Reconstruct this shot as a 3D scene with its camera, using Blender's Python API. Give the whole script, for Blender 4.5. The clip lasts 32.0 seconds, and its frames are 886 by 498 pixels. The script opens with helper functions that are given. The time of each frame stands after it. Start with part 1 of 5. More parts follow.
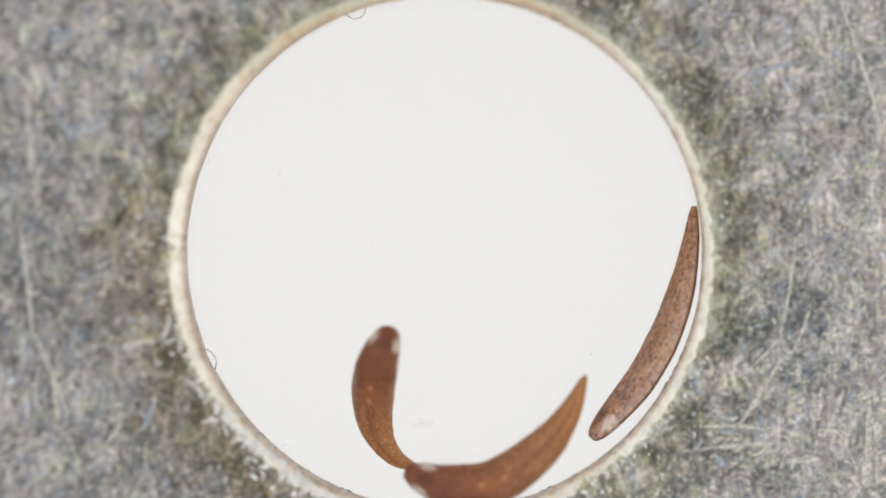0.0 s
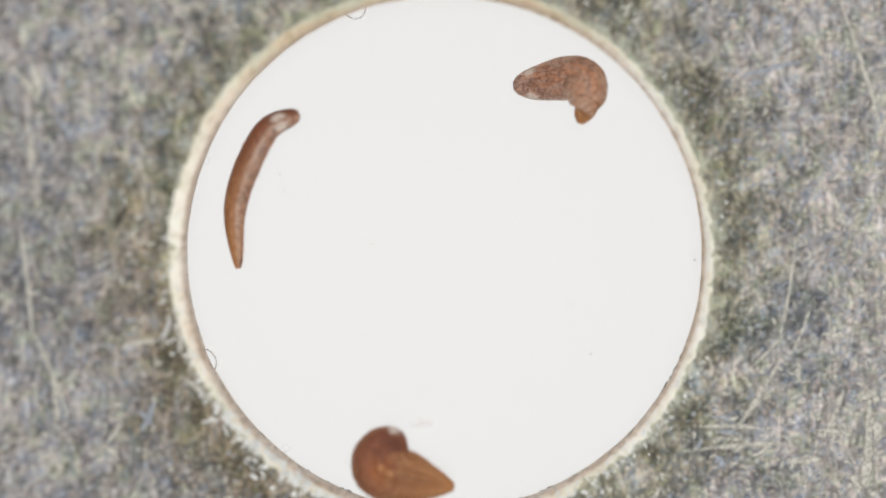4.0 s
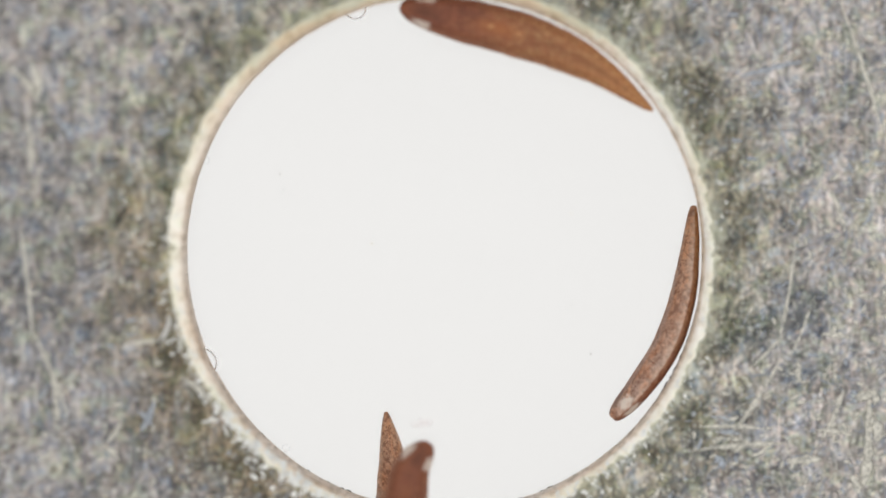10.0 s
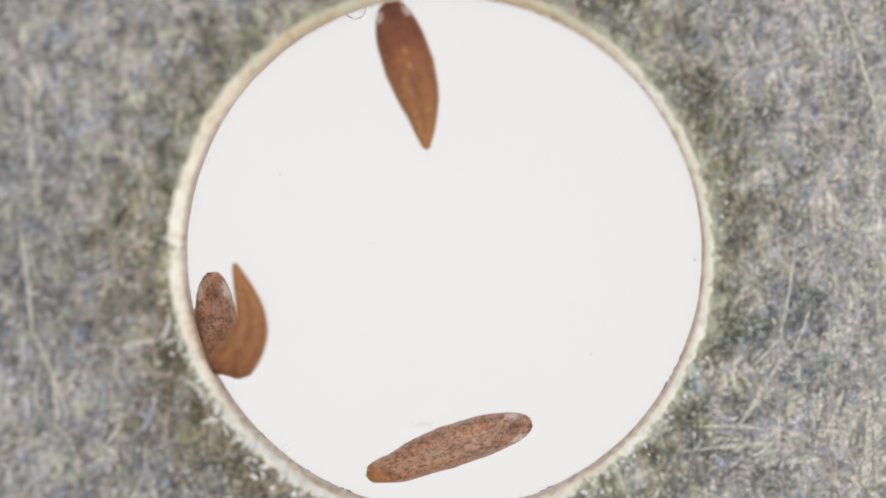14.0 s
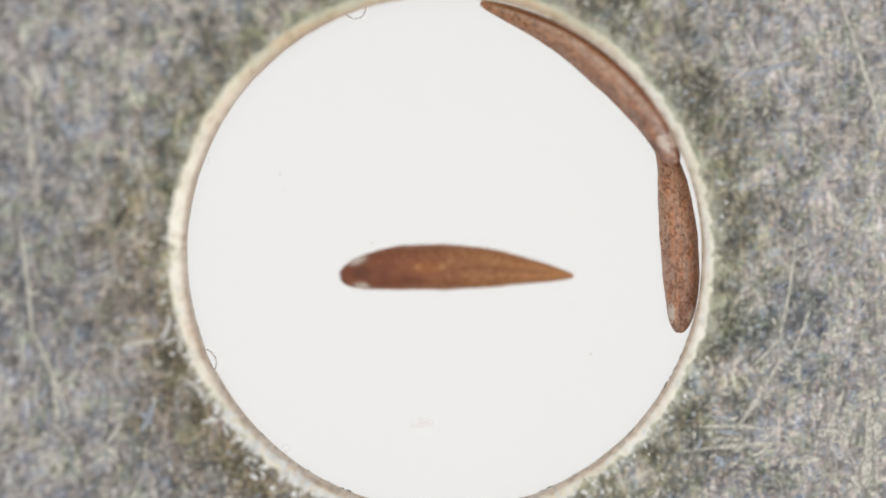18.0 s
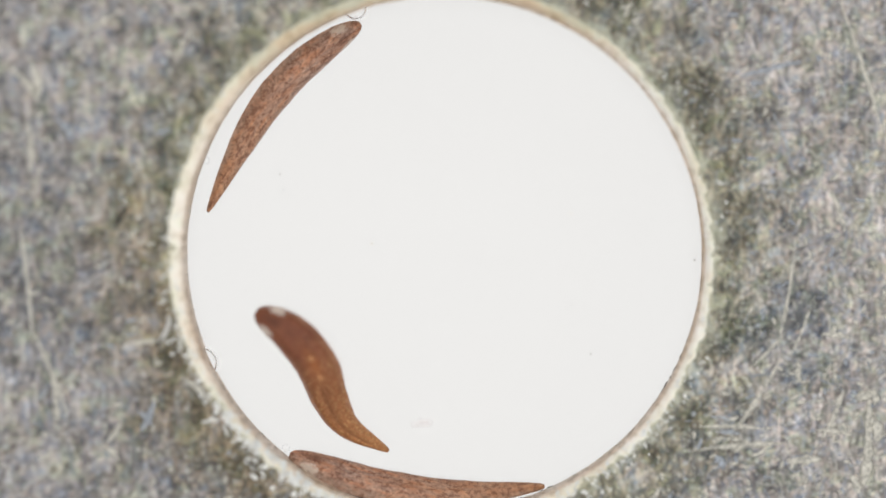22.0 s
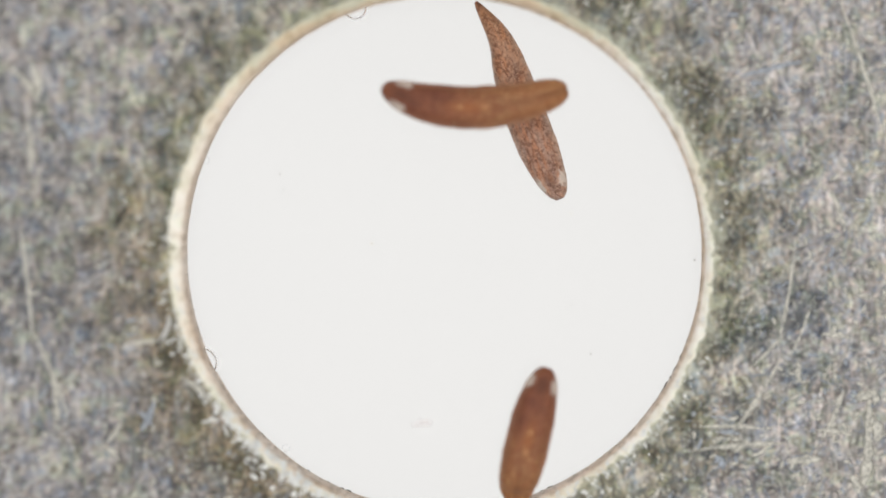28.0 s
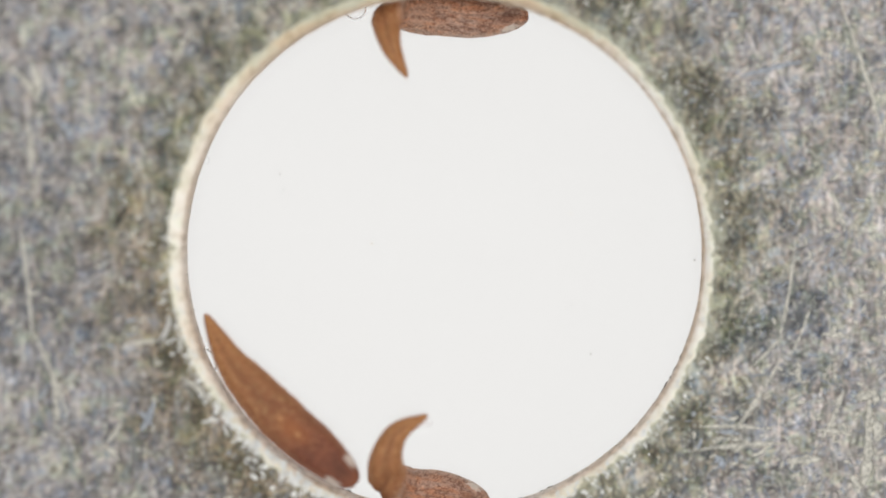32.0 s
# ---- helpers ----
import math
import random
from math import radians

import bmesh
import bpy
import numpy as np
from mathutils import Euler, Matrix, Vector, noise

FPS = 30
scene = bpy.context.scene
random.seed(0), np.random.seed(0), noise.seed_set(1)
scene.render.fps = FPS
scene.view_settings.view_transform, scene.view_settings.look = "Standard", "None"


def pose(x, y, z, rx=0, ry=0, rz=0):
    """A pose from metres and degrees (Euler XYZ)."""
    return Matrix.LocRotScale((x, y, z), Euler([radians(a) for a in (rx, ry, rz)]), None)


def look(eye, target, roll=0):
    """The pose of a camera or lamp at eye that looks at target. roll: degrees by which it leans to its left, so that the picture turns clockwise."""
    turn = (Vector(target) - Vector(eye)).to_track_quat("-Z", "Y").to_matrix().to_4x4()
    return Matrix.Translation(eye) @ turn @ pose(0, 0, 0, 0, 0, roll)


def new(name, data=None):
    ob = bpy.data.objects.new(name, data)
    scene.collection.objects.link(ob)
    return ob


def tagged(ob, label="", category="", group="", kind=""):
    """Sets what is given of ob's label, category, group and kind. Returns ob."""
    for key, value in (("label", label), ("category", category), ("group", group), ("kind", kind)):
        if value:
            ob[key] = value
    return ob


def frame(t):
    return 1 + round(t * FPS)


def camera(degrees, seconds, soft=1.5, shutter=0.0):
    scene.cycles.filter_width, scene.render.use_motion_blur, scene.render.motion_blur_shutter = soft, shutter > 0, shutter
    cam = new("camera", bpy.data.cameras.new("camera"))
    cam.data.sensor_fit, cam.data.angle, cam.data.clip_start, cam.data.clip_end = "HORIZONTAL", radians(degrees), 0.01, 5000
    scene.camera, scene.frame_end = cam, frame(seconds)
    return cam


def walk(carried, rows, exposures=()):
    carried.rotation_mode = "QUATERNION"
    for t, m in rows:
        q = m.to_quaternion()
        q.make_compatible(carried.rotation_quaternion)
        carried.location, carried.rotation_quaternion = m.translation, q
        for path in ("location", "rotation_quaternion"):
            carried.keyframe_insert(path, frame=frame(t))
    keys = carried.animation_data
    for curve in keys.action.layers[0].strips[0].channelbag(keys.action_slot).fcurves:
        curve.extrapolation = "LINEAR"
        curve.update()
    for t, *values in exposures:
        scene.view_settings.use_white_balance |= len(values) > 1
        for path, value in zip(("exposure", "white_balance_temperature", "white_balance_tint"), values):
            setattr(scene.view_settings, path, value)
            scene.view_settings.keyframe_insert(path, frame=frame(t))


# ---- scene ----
# A zinc-plated steel washer lies on a glass slide over a lit white panel; in the shallow
# water inside its hole three brown flatworms glide about. Seen straight from above.
from mathutils import Quaternion

MM = 0.001
EYE_X, EYE_Y, EYE_Z = -0.0499 * MM, 0.0713 * MM, 106.0 * MM
cam = camera(12.035, 32.0, soft=1.8)
# a macro lens that is sharp on the slide and soft on the washer above it
cam.data.dof.use_dof, cam.data.dof.focus_distance, cam.data.dof.aperture_fstop = True, 105.62 * MM, 16.0
walk(cam, [(0.0, pose(EYE_X, EYE_Y, EYE_Z)), (32.0, pose(EYE_X, EYE_Y, EYE_Z))])

# ---- light ----
world = bpy.data.worlds.new("room")
scene.world = world
world.use_nodes = True
world.node_tree.nodes["Background"].inputs["Color"].default_value = (0.96, 0.98, 1.0, 1)
world.node_tree.nodes["Background"].inputs["Strength"].default_value = 0.42

lamp_data = bpy.data.lights.new("ring_light", "AREA")
lamp_data.shape, lamp_data.size = "DISK", 0.24
lamp_data.energy, lamp_data.color = 0.138, (1.0, 0.97, 0.93)
ring_light = new("ring_light", lamp_data)
ring_light.matrix_world = look((0.022, 0.002, 0.148), (0, 0, 0))


# ---- material tools ----
def material(name, colour, rough=0.5, metal=0.0):
    m = bpy.data.materials.new(name)
    m.use_nodes = True
    b = m.node_tree.nodes["Principled BSDF"]
    b.inputs["Base Color"].default_value = (*colour, 1)
    b.inputs["Roughness"].default_value = rough
    b.inputs["Metallic"].default_value = metal
    return m, m.node_tree, b


def node(tree, kind, **settings):
    n = tree.nodes.new(kind)
    for key, value in settings.items():
        if key in n.inputs:
            n.inputs[key].default_value = value
    return n


def link(tree, a, b):
    tree.links.new(a, b)


def sums(tree, op, a, b, clamp=False):
    n = tree.nodes.new("ShaderNodeMath")
    n.operation, n.use_clamp = op, clamp
    for i, v in enumerate((a, b)):
        if isinstance(v, (int, float)):
            n.inputs[i].default_value = v
        elif v is not None:
            link(tree, v, n.inputs[i])
    return n.outputs[0]


def ramp(tree, value, *stops):
    n = tree.nodes.new("ShaderNodeValToRGB")
    els = n.color_ramp.elements
    while len(els) < len(stops):
        els.new(0.5)
    for el, (at, colour) in zip(els, stops):
        el.position = at
        el.color = (*colour, 1) if isinstance(colour, tuple) else (colour, colour, colour, 1)
    link(tree, value, n.inputs[0])
    return n.outputs[0]


def mix(tree, how, factor, a, b):
    n = tree.nodes.new("ShaderNodeMix")
    n.data_type, n.blend_type = "RGBA", how
    for i, v in ((0, factor), (6, a), (7, b)):
        if isinstance(v, (int, float)):
            n.inputs[i].default_value = v
        elif isinstance(v, tuple):
            n.inputs[i].default_value = (*v, 1)
        else:
            link(tree, v, n.inputs[i])
    return n.outputs[2]


def in_mm(tree):
    """Object coordinates in millimetres."""
    tc = tree.nodes.new("ShaderNodeTexCoord")
    n = tree.nodes.new("ShaderNodeVectorMath")
    n.operation = "SCALE"
    n.inputs["Scale"].default_value = 1000.0
    link(tree, tc.outputs["Object"], n.inputs[0])
    return n.outputs[0]


def noisy(tree, vector, scale, detail=2.0, rough=0.5, distortion=0.0):
    n = node(tree, "ShaderNodeTexNoise", Scale=scale, Detail=detail, Roughness=rough, Distortion=distortion)
    link(tree, vector, n.inputs["Vector"])
    return n


def stretched(tree, vector, turn, along, across, shift):
    n = tree.nodes.new("ShaderNodeMapping")
    n.vector_type = "TEXTURE"
    n.inputs["Rotation"].default_value = (0, 0, radians(turn))
    n.inputs["Scale"].default_value = (along, across, 1)
    n.inputs["Location"].default_value = (shift, shift * 0.7, 0)
    link(tree, vector, n.inputs["Vector"])
    return n.outputs[0]


def bumped(tree, bsdf, height, strength, distance):
    n = node(tree, "ShaderNodeBump", Strength=strength, Distance=distance)
    link(tree, height, n.inputs["Height"])
    link(tree, n.outputs[0], bsdf.inputs["Normal"])


# ---- materials ----
def zinc():
    m, t, b = material("zinc_plate", (0.4, 0.4, 0.4), 0.45, 0.5)
    v = in_mm(t)
    bend = noisy(t, v, 0.8, 2.0)
    shift = t.nodes.new("ShaderNodeVectorMath")
    shift.operation = "MULTIPLY_ADD"
    link(t, bend.outputs["Color"], shift.inputs[0])
    shift.inputs[1].default_value = (0.4, 0.4, 0.0)
    link(t, v, shift.inputs[2])
    p = shift.outputs[0]
    mottle = noisy(t, p, 3.4, 3.0, 0.55, 0.3)
    grain = noisy(t, p, 6.0, 2.0, 0.5)
    cloud = noisy(t, v, 0.42, 3.0)
    hue = noisy(t, v, 1.3, 3.0)
    grey = ramp(t, hue.outputs["Fac"], (0.34, (0.15, 0.158, 0.172)), (0.5, (0.168, 0.166, 0.155)), (0.66, (0.185, 0.166, 0.155)))
    colour = mix(t, "MULTIPLY", 1.0, grey, ramp(t, mottle.outputs["Fac"], (0.3, 0.55), (0.7, 1.4)))
    # short soft strokes in many directions, light and dark, one over another, the palest painted as white glints
    for i, (turn, along, across, cover) in enumerate((
            (64, 0.9, 0.4, 0.4), (122, 0.8, 0.36, 0.4), (88, 0.6, 0.24, 0.5), (20, 0.55, 0.22, 0.5),
            (35, 0.30, 0.19, 0.6), (150, 0.30, 0.19, 0.6), (76, 0.34, 0.18, 0.65), (108, 0.28, 0.18, 0.65), (5, 0.24, 0.17, 0.65),
            (52, 0.21, 0.18, 0.7), (137, 0.22, 0.18, 0.7), (95, 0.17, 0.16, 0.75), (83, 0.24, 0.16, 0.7), (165, 0.2, 0.16, 0.65),
            (82, 2.4, 0.23, 0.55), (66, 2.0, 0.21, 0.5), (113, 1.5, 0.19, 0.5), (24, 1.1, 0.17, 0.4), (92, 1.2, 0.17, 0.5))):
        cell = node(t, "ShaderNodeTexVoronoi", Scale=1.0, Randomness=1.0)
        cell.voronoi_dimensions = "2D"
        link(t, stretched(t, p, turn, along, across, 5.3 * i + 1.1), cell.inputs["Vector"])
        pick = t.nodes.new("ShaderNodeSeparateColor")
        link(t, cell.outputs["Color"], pick.inputs[0])
        blob_of = ramp(t, cell.outputs["Distance"], (0.04, 1.0), (0.44, 0.0))
        there = ramp(t, pick.outputs[0], (0.3, 0.0), (0.7, 1.0))
        tone = ramp(t, pick.outputs[1], (0.0, (0.09, 0.09, 0.09)), (0.28, (0.13, 0.13, 0.128)), (0.4, (0.31, 0.37, 0.47)),
                    (0.6, (0.50, 0.50, 0.43)), (0.8, (0.57, 0.50, 0.445)), (1.0, (0.95, 0.92, 0.85)))
        colour = mix(t, "MIX", sums(t, "MULTIPLY", sums(t, "MULTIPLY", blob_of, there), cover), colour, tone)
    colour = mix(t, "OVERLAY", 0.3, colour, ramp(t, grain.outputs["Fac"], (0.3, 0.3), (0.7, 0.7)))
    drift = noisy(t, p, 1.3, 3.0, 0.6)
    colour = mix(t, "OVERLAY", 0.7, colour, ramp(t, drift.outputs["Fac"], (0.3, 0.26), (0.7, 0.74)))
    colour = mix(t, "OVERLAY", 0.6, colour, ramp(t, cloud.outputs["Fac"], (0.3, 0.37), (0.7, 0.63)))
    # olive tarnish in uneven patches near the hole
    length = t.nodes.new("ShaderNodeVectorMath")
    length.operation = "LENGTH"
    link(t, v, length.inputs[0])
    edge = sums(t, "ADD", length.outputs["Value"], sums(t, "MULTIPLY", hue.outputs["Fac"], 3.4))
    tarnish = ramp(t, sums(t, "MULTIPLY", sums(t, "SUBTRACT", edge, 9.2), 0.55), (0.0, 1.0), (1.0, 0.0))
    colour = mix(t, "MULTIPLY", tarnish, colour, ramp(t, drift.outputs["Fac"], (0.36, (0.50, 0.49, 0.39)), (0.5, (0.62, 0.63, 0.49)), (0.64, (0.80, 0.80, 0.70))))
    # blue, violet and olive casts of the passivated zinc
    cast = noisy(t, p, 1.9, 3.0, 0.6)
    colour = mix(t, "MULTIPLY", 0.9, colour, ramp(t, cast.outputs["Fac"], (0.30, (0.84, 0.97, 1.22)), (0.42, (1.02, 0.98, 1.02)), (0.52, (1.06, 0.98, 0.98)), (0.62, (0.98, 1.04, 0.90)), (0.72, (1.10, 1.04, 0.88))))
    where = t.nodes.new("ShaderNodeSeparateXYZ")
    link(t, v, where.inputs[0])
    # browner tarnish towards one corner
    brown = ramp(t, sums(t, "MULTIPLY", sums(t, "ADD", where.outputs["X"], where.outputs["Y"]), -0.1), (0.5, 0.0), (0.85, 1.0))
    colour = mix(t, "MULTIPLY", sums(t, "MULTIPLY", tarnish, brown), colour, (1.22, 1.06, 0.96))
    # darker over one side, where the light's falloff is painted in, and a paler rubbed zone over the other
    slant = sums(t, "ADD", sums(t, "MULTIPLY", where.outputs["X"], -0.07), sums(t, "MULTIPLY", where.outputs["Y"], -0.085))
    dim_side = ramp(t, sums(t, "ADD", slant, sums(t, "MULTIPLY", cloud.outputs["Fac"], 0.8)), (0.7, 0.0), (1.0, 0.6))
    colour = mix(t, "MULTIPLY", dim_side, colour, (0.66, 0.68, 0.70))
    # a dark olive stain beside the hole
    off = t.nodes.new("ShaderNodeVectorMath")
    off.operation = "DISTANCE"
    link(t, v, off.inputs[0])
    off.inputs[1].default_value = (-7.9, 1.2, 2.0)
    stained = ramp(t, sums(t, "ADD", sums(t, "MULTIPLY", off.outputs["Value"], 0.35), drift.outputs["Fac"]), (0.6, 0.8), (1.15, 0.0))
    colour = mix(t, "MULTIPLY", stained, colour, (0.78, 0.78, 0.66))
    # and a blue-grey one across from it
    away = t.nodes.new("ShaderNodeVectorMath")
    away.operation = "DISTANCE"
    link(t, v, away.inputs[0])
    away.inputs[1].default_value = (8.3, -1.9, 1.3)
    stained = ramp(t, sums(t, "ADD", sums(t, "MULTIPLY", away.outputs["Value"], 0.32), drift.outputs["Fac"]), (0.7, 0.9), (1.25, 0.0))
    colour = mix(t, "MULTIPLY", stained, colour, (0.66, 0.73, 0.81))
    # darker towards one corner, the light's falloff there painted in
    corner = ramp(t, sums(t, "ADD", sums(t, "MULTIPLY", sums(t, "SUBTRACT", where.outputs["Y"], where.outputs["X"]), 0.07), sums(t, "MULTIPLY", cloud.outputs["Fac"], 0.5)), (0.85, 0.0), (1.3, 0.3))
    colour = mix(t, "MULTIPLY", corner, colour, (0.72, 0.73, 0.74))
    rub = sums(t, "ADD", sums(t, "MULTIPLY", where.outputs["X"], 0.26), sums(t, "MULTIPLY", where.outputs["Y"], -0.03))
    rubbed = ramp(t, sums(t, "ADD", sums(t, "SUBTRACT", rub, 2.55), sums(t, "MULTIPLY", drift.outputs["Fac"], 0.9)), (0.3, 0.0), (0.85, 0.6))
    colour = mix(t, "SCREEN", rubbed, colour, (0.13, 0.123, 0.108))
    # glints of the metal painted as tiny pale spots, singly and in clusters
    for size, few, cover in ((0.20, 0.76, 0.4), (0.13, 0.7, 0.3)):
        cell = node(t, "ShaderNodeTexVoronoi", Scale=1.0 / size, Randomness=1.0)
        cell.voronoi_dimensions = "2D"
        link(t, v, cell.inputs["Vector"])
        pick = t.nodes.new("ShaderNodeSeparateColor")
        link(t, cell.outputs["Color"], pick.inputs[0])
        glint = sums(t, "MULTIPLY", ramp(t, cell.outputs["Distance"], (0.22, 1.0), (0.40, 0.0)), ramp(t, pick.outputs[0], (few, 0.0), (few + 0.2, cover)))
        tone = ramp(t, pick.outputs[1], (0.0, (0.72, 0.76, 0.60)), (0.5, (0.80, 0.80, 0.74)), (0.8, (0.62, 0.69, 0.78)), (0.97, (0.76, 0.58, 0.44)))
        colour = mix(t, "MIX", glint, colour, tone)
    # bare bright metal where the edge of the hole is worn
    bare = sums(t, "ADD", length.outputs["Value"], sums(t, "MULTIPLY", sums(t, "ADD", mottle.outputs["Fac"], grain.outputs["Fac"]), 0.9))
    bare = sums(t, "ADD", bare, sums(t, "MULTIPLY", hue.outputs["Fac"], 0.9))
    worn = ramp(t, sums(t, "MULTIPLY", sums(t, "SUBTRACT", bare, 7.75), 1.3), (0.0, 0.85), (1.0, 0.0))
    colour = mix(t, "MIX", worn, colour, (0.74, 0.74, 0.60))
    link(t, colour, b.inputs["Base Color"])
    bumped(t, b, mottle.outputs["Fac"], 0.25, 0.00004)
    return m


def cut_steel():
    """The worn chamfer: pinkish tan beside the wall, whose reflection is painted in, pale yellow-green cream beside
    the plate.
    """
    m, t, b = material("cut_steel", (0.9, 0.87, 0.81), 0.42, 0.6)
    v = in_mm(t)
    n = noisy(t, v, 0.7, 2.0, 0.5)
    spots = noisy(t, v, 3.6, 3.0, 0.6)
    fine = noisy(t, v, 5.0, 3.0)

    def baked(name):
        a = t.nodes.new("ShaderNodeAttribute")
        a.attribute_name = name
        return a.outputs["Fac"]

    where = sums(t, "ADD", baked("outward"), sums(t, "MULTIPLY", sums(t, "SUBTRACT", spots.outputs["Fac"], 0.5), 1.2))
    where = sums(t, "ADD", where, sums(t, "MULTIPLY", sums(t, "SUBTRACT", noisy(t, v, 1.7, 2.0, 0.6).outputs["Fac"], 0.5), 1.5))
    tone = ramp(t, where, (0.0, (0.93, 0.84, 0.77)), (0.3, (1.0, 0.95, 0.90)), (0.6, (1.0, 0.98, 0.93)), (0.95, (0.94, 0.95, 0.84)), (1.12, (0.50, 0.50, 0.40)))
    tone = mix(t, "MULTIPLY", 0.8, tone, ramp(t, n.outputs["Fac"], (0.36, (0.90, 0.82, 0.72)), (0.5, (0.98, 0.95, 0.90)), (0.62, (1.0, 0.98, 0.97))))
    tan = ramp(t, where, (0.1, (0.66, 0.50, 0.36)), (0.5, (0.74, 0.60, 0.42)), (0.9, (0.66, 0.64, 0.50)))
    tone = mix(t, "MIX", baked("stain"), tone, tan)
    link(t, mix(t, "MULTIPLY", 0.55, tone, ramp(t, spots.outputs["Fac"], (0.32, (0.60, 0.60, 0.50)), (0.44, (0.90, 0.88, 0.80)), (0.56, (1.0, 1.0, 1.0)))), b.inputs["Base Color"])
    link(t, ramp(t, fine.outputs["Fac"], (0.3, 0.35), (0.7, 0.55)), b.inputs["Roughness"])
    bumped(t, b, fine.outputs["Fac"], 0.2, 0.00004)
    return m


def skin():
    m, t, b = material("worm_skin", (0.2, 0.1, 0.05), 0.42)

    def baked(name):
        n = t.nodes.new("ShaderNodeAttribute")
        n.attribute_name = name
        return n

    # the pattern runs on over the whole body, in millimetres along, across and up
    p = baked("body").outputs["Vector"]
    along, flank = baked("along").outputs["Fac"], baked("flank").outputs["Fac"]
    tc = t.nodes.new("ShaderNodeTexCoord")
    side = t.nodes.new("ShaderNodeSeparateXYZ")
    link(t, tc.outputs["Normal"], side.inputs[0])
    grain = noisy(t, p, 13.0, 3.0, 0.7)
    patch = noisy(t, p, 2.4, 3.0)
    back = ramp(t, sums(t, "ADD", sums(t, "MULTIPLY", side.outputs["Z"], 0.5), sums(t, "MULTIPLY", patch.outputs["Fac"], 0.5)), (0.18, 0.0), (0.4, 1.0))
    rear = ramp(t, along, (0.3, 0.0), (0.9, 1.0))
    # the back: grey-tan in front, more orange behind, with fine dark branching flecks that run along the body
    fleck = noisy(t, stretched(t, p, 6, 0.14, 0.06, 0.0), 1.0, 3.0, 0.65, 0.5)
    flecks = ramp(t, fleck.outputs["Fac"], (0.53, 0.0), (0.60, 1.0))
    # and short wriggling lines between them
    wriggle = noisy(t, stretched(t, p, -10, 0.21, 0.125, 7.0), 1.0, 2.0, 0.6, 0.9)
    line = sums(t, "ABSOLUTE", sums(t, "SUBTRACT", wriggle.outputs["Fac"], 0.5), 0.0)
    broken_by = noisy(t, stretched(t, p, 15, 0.2, 0.14, 3.0), 1.0, 2.0, 0.5)
    line = sums(t, "MULTIPLY", ramp(t, line, (0.022, 1.0), (0.05, 0.0)), ramp(t, broken_by.outputs["Fac"], (0.45, 0.0), (0.53, 1.0)))
    flecks = sums(t, "MAXIMUM", flecks, line)
    flecks = sums(t, "MULTIPLY", flecks, ramp(t, patch.outputs["Fac"], (0.3, 0.6), (0.46, 1.0)))
    streak = noisy(t, stretched(t, p, -6, 0.5, 0.13, 4.0), 1.0, 2.0)
    dorsal = ramp(t, streak.outputs["Fac"], (0.34, (0.48, 0.325, 0.26)), (0.5, (0.60, 0.37, 0.27)), (0.66, (0.63, 0.305, 0.18)))
    dorsal = mix(t, "MIX", sums(t, "MULTIPLY", rear, 0.6), dorsal, (0.58, 0.30, 0.15))
    blotch = noisy(t, p, 1.5, 3.0, 0.6)
    dorsal = mix(t, "MIX", ramp(t, blotch.outputs["Fac"], (0.46, 0.0), (0.66, 0.5)), dorsal, (0.37, 0.17, 0.10))
    dorsal = mix(t, "MIX", ramp(t, blotch.outputs["Fac"], (0.30, 0.4), (0.42, 0.0)), dorsal, (0.50, 0.24, 0.14))
    dorsal = mix(t, "OVERLAY", 0.6, dorsal, ramp(t, grain.outputs["Fac"], (0.3, 0.25), (0.7, 0.75)))
    dorsal = mix(t, "MIX", sums(t, "MULTIPLY", flecks, 0.72), dorsal, (0.17, 0.068, 0.042))
    # a lighter, finely mottled margin: the glow of light through the thin edge is painted in
    mottled = noisy(t, p, 8.0, 3.0, 0.7)
    frayed = sums(t, "MULTIPLY", flank, ramp(t, mottled.outputs["Fac"], (0.4, 0.15), (0.62, 0.8)))
    dorsal = mix(t, "MIX", sums(t, "MULTIPLY", frayed, 0.8), dorsal, (0.74, 0.57, 0.46))
    # the belly: plain red-brown, finely grained, golden towards the tail, dark along the middle; the darker front also
    # paints in light lost in the thicker body
    belly = ramp(t, patch.outputs["Fac"], (0.3, (0.20, 0.067, 0.041)), (0.7, (0.29, 0.104, 0.055)))
    belly = mix(t, "MIX", sums(t, "MULTIPLY", rear, 0.78), belly, (0.53, 0.235, 0.09))
    golden = ramp(t, noisy(t, stretched(t, p, 4, 0.1, 0.06, 2.0), 1.0, 3.0, 0.7).outputs["Fac"], (0.5, 0.0), (0.66, 0.75))
    belly = mix(t, "MIX", sums(t, "MULTIPLY", golden, ramp(t, along, (0.2, 0.12), (0.5, 1.0))), belly, (0.62, 0.36, 0.16))
    belly = mix(t, "OVERLAY", 0.55, belly, ramp(t, grain.outputs["Fac"], (0.3, 0.25), (0.7, 0.75)))
    belly = mix(t, "MIX", sums(t, "MULTIPLY", baked("warm").outputs["Fac"], 0.55), belly, (0.50, 0.17, 0.055))
    belly = mix(t, "MIX", sums(t, "MULTIPLY", baked("stripe").outputs["Fac"], 0.6), belly, (0.20, 0.078, 0.04))
    belly = mix(t, "MIX", sums(t, "MULTIPLY", frayed, 0.6), belly, (0.66, 0.40, 0.27))
    colour = mix(t, "MIX", back, belly, dorsal)
    colour = mix(t, "MIX", sums(t, "MULTIPLY", baked("core").outputs["Fac"], 0.6), colour, (0.10, 0.038, 0.026))
    torn = noisy(t, p, 9.0, 4.0, 0.7)
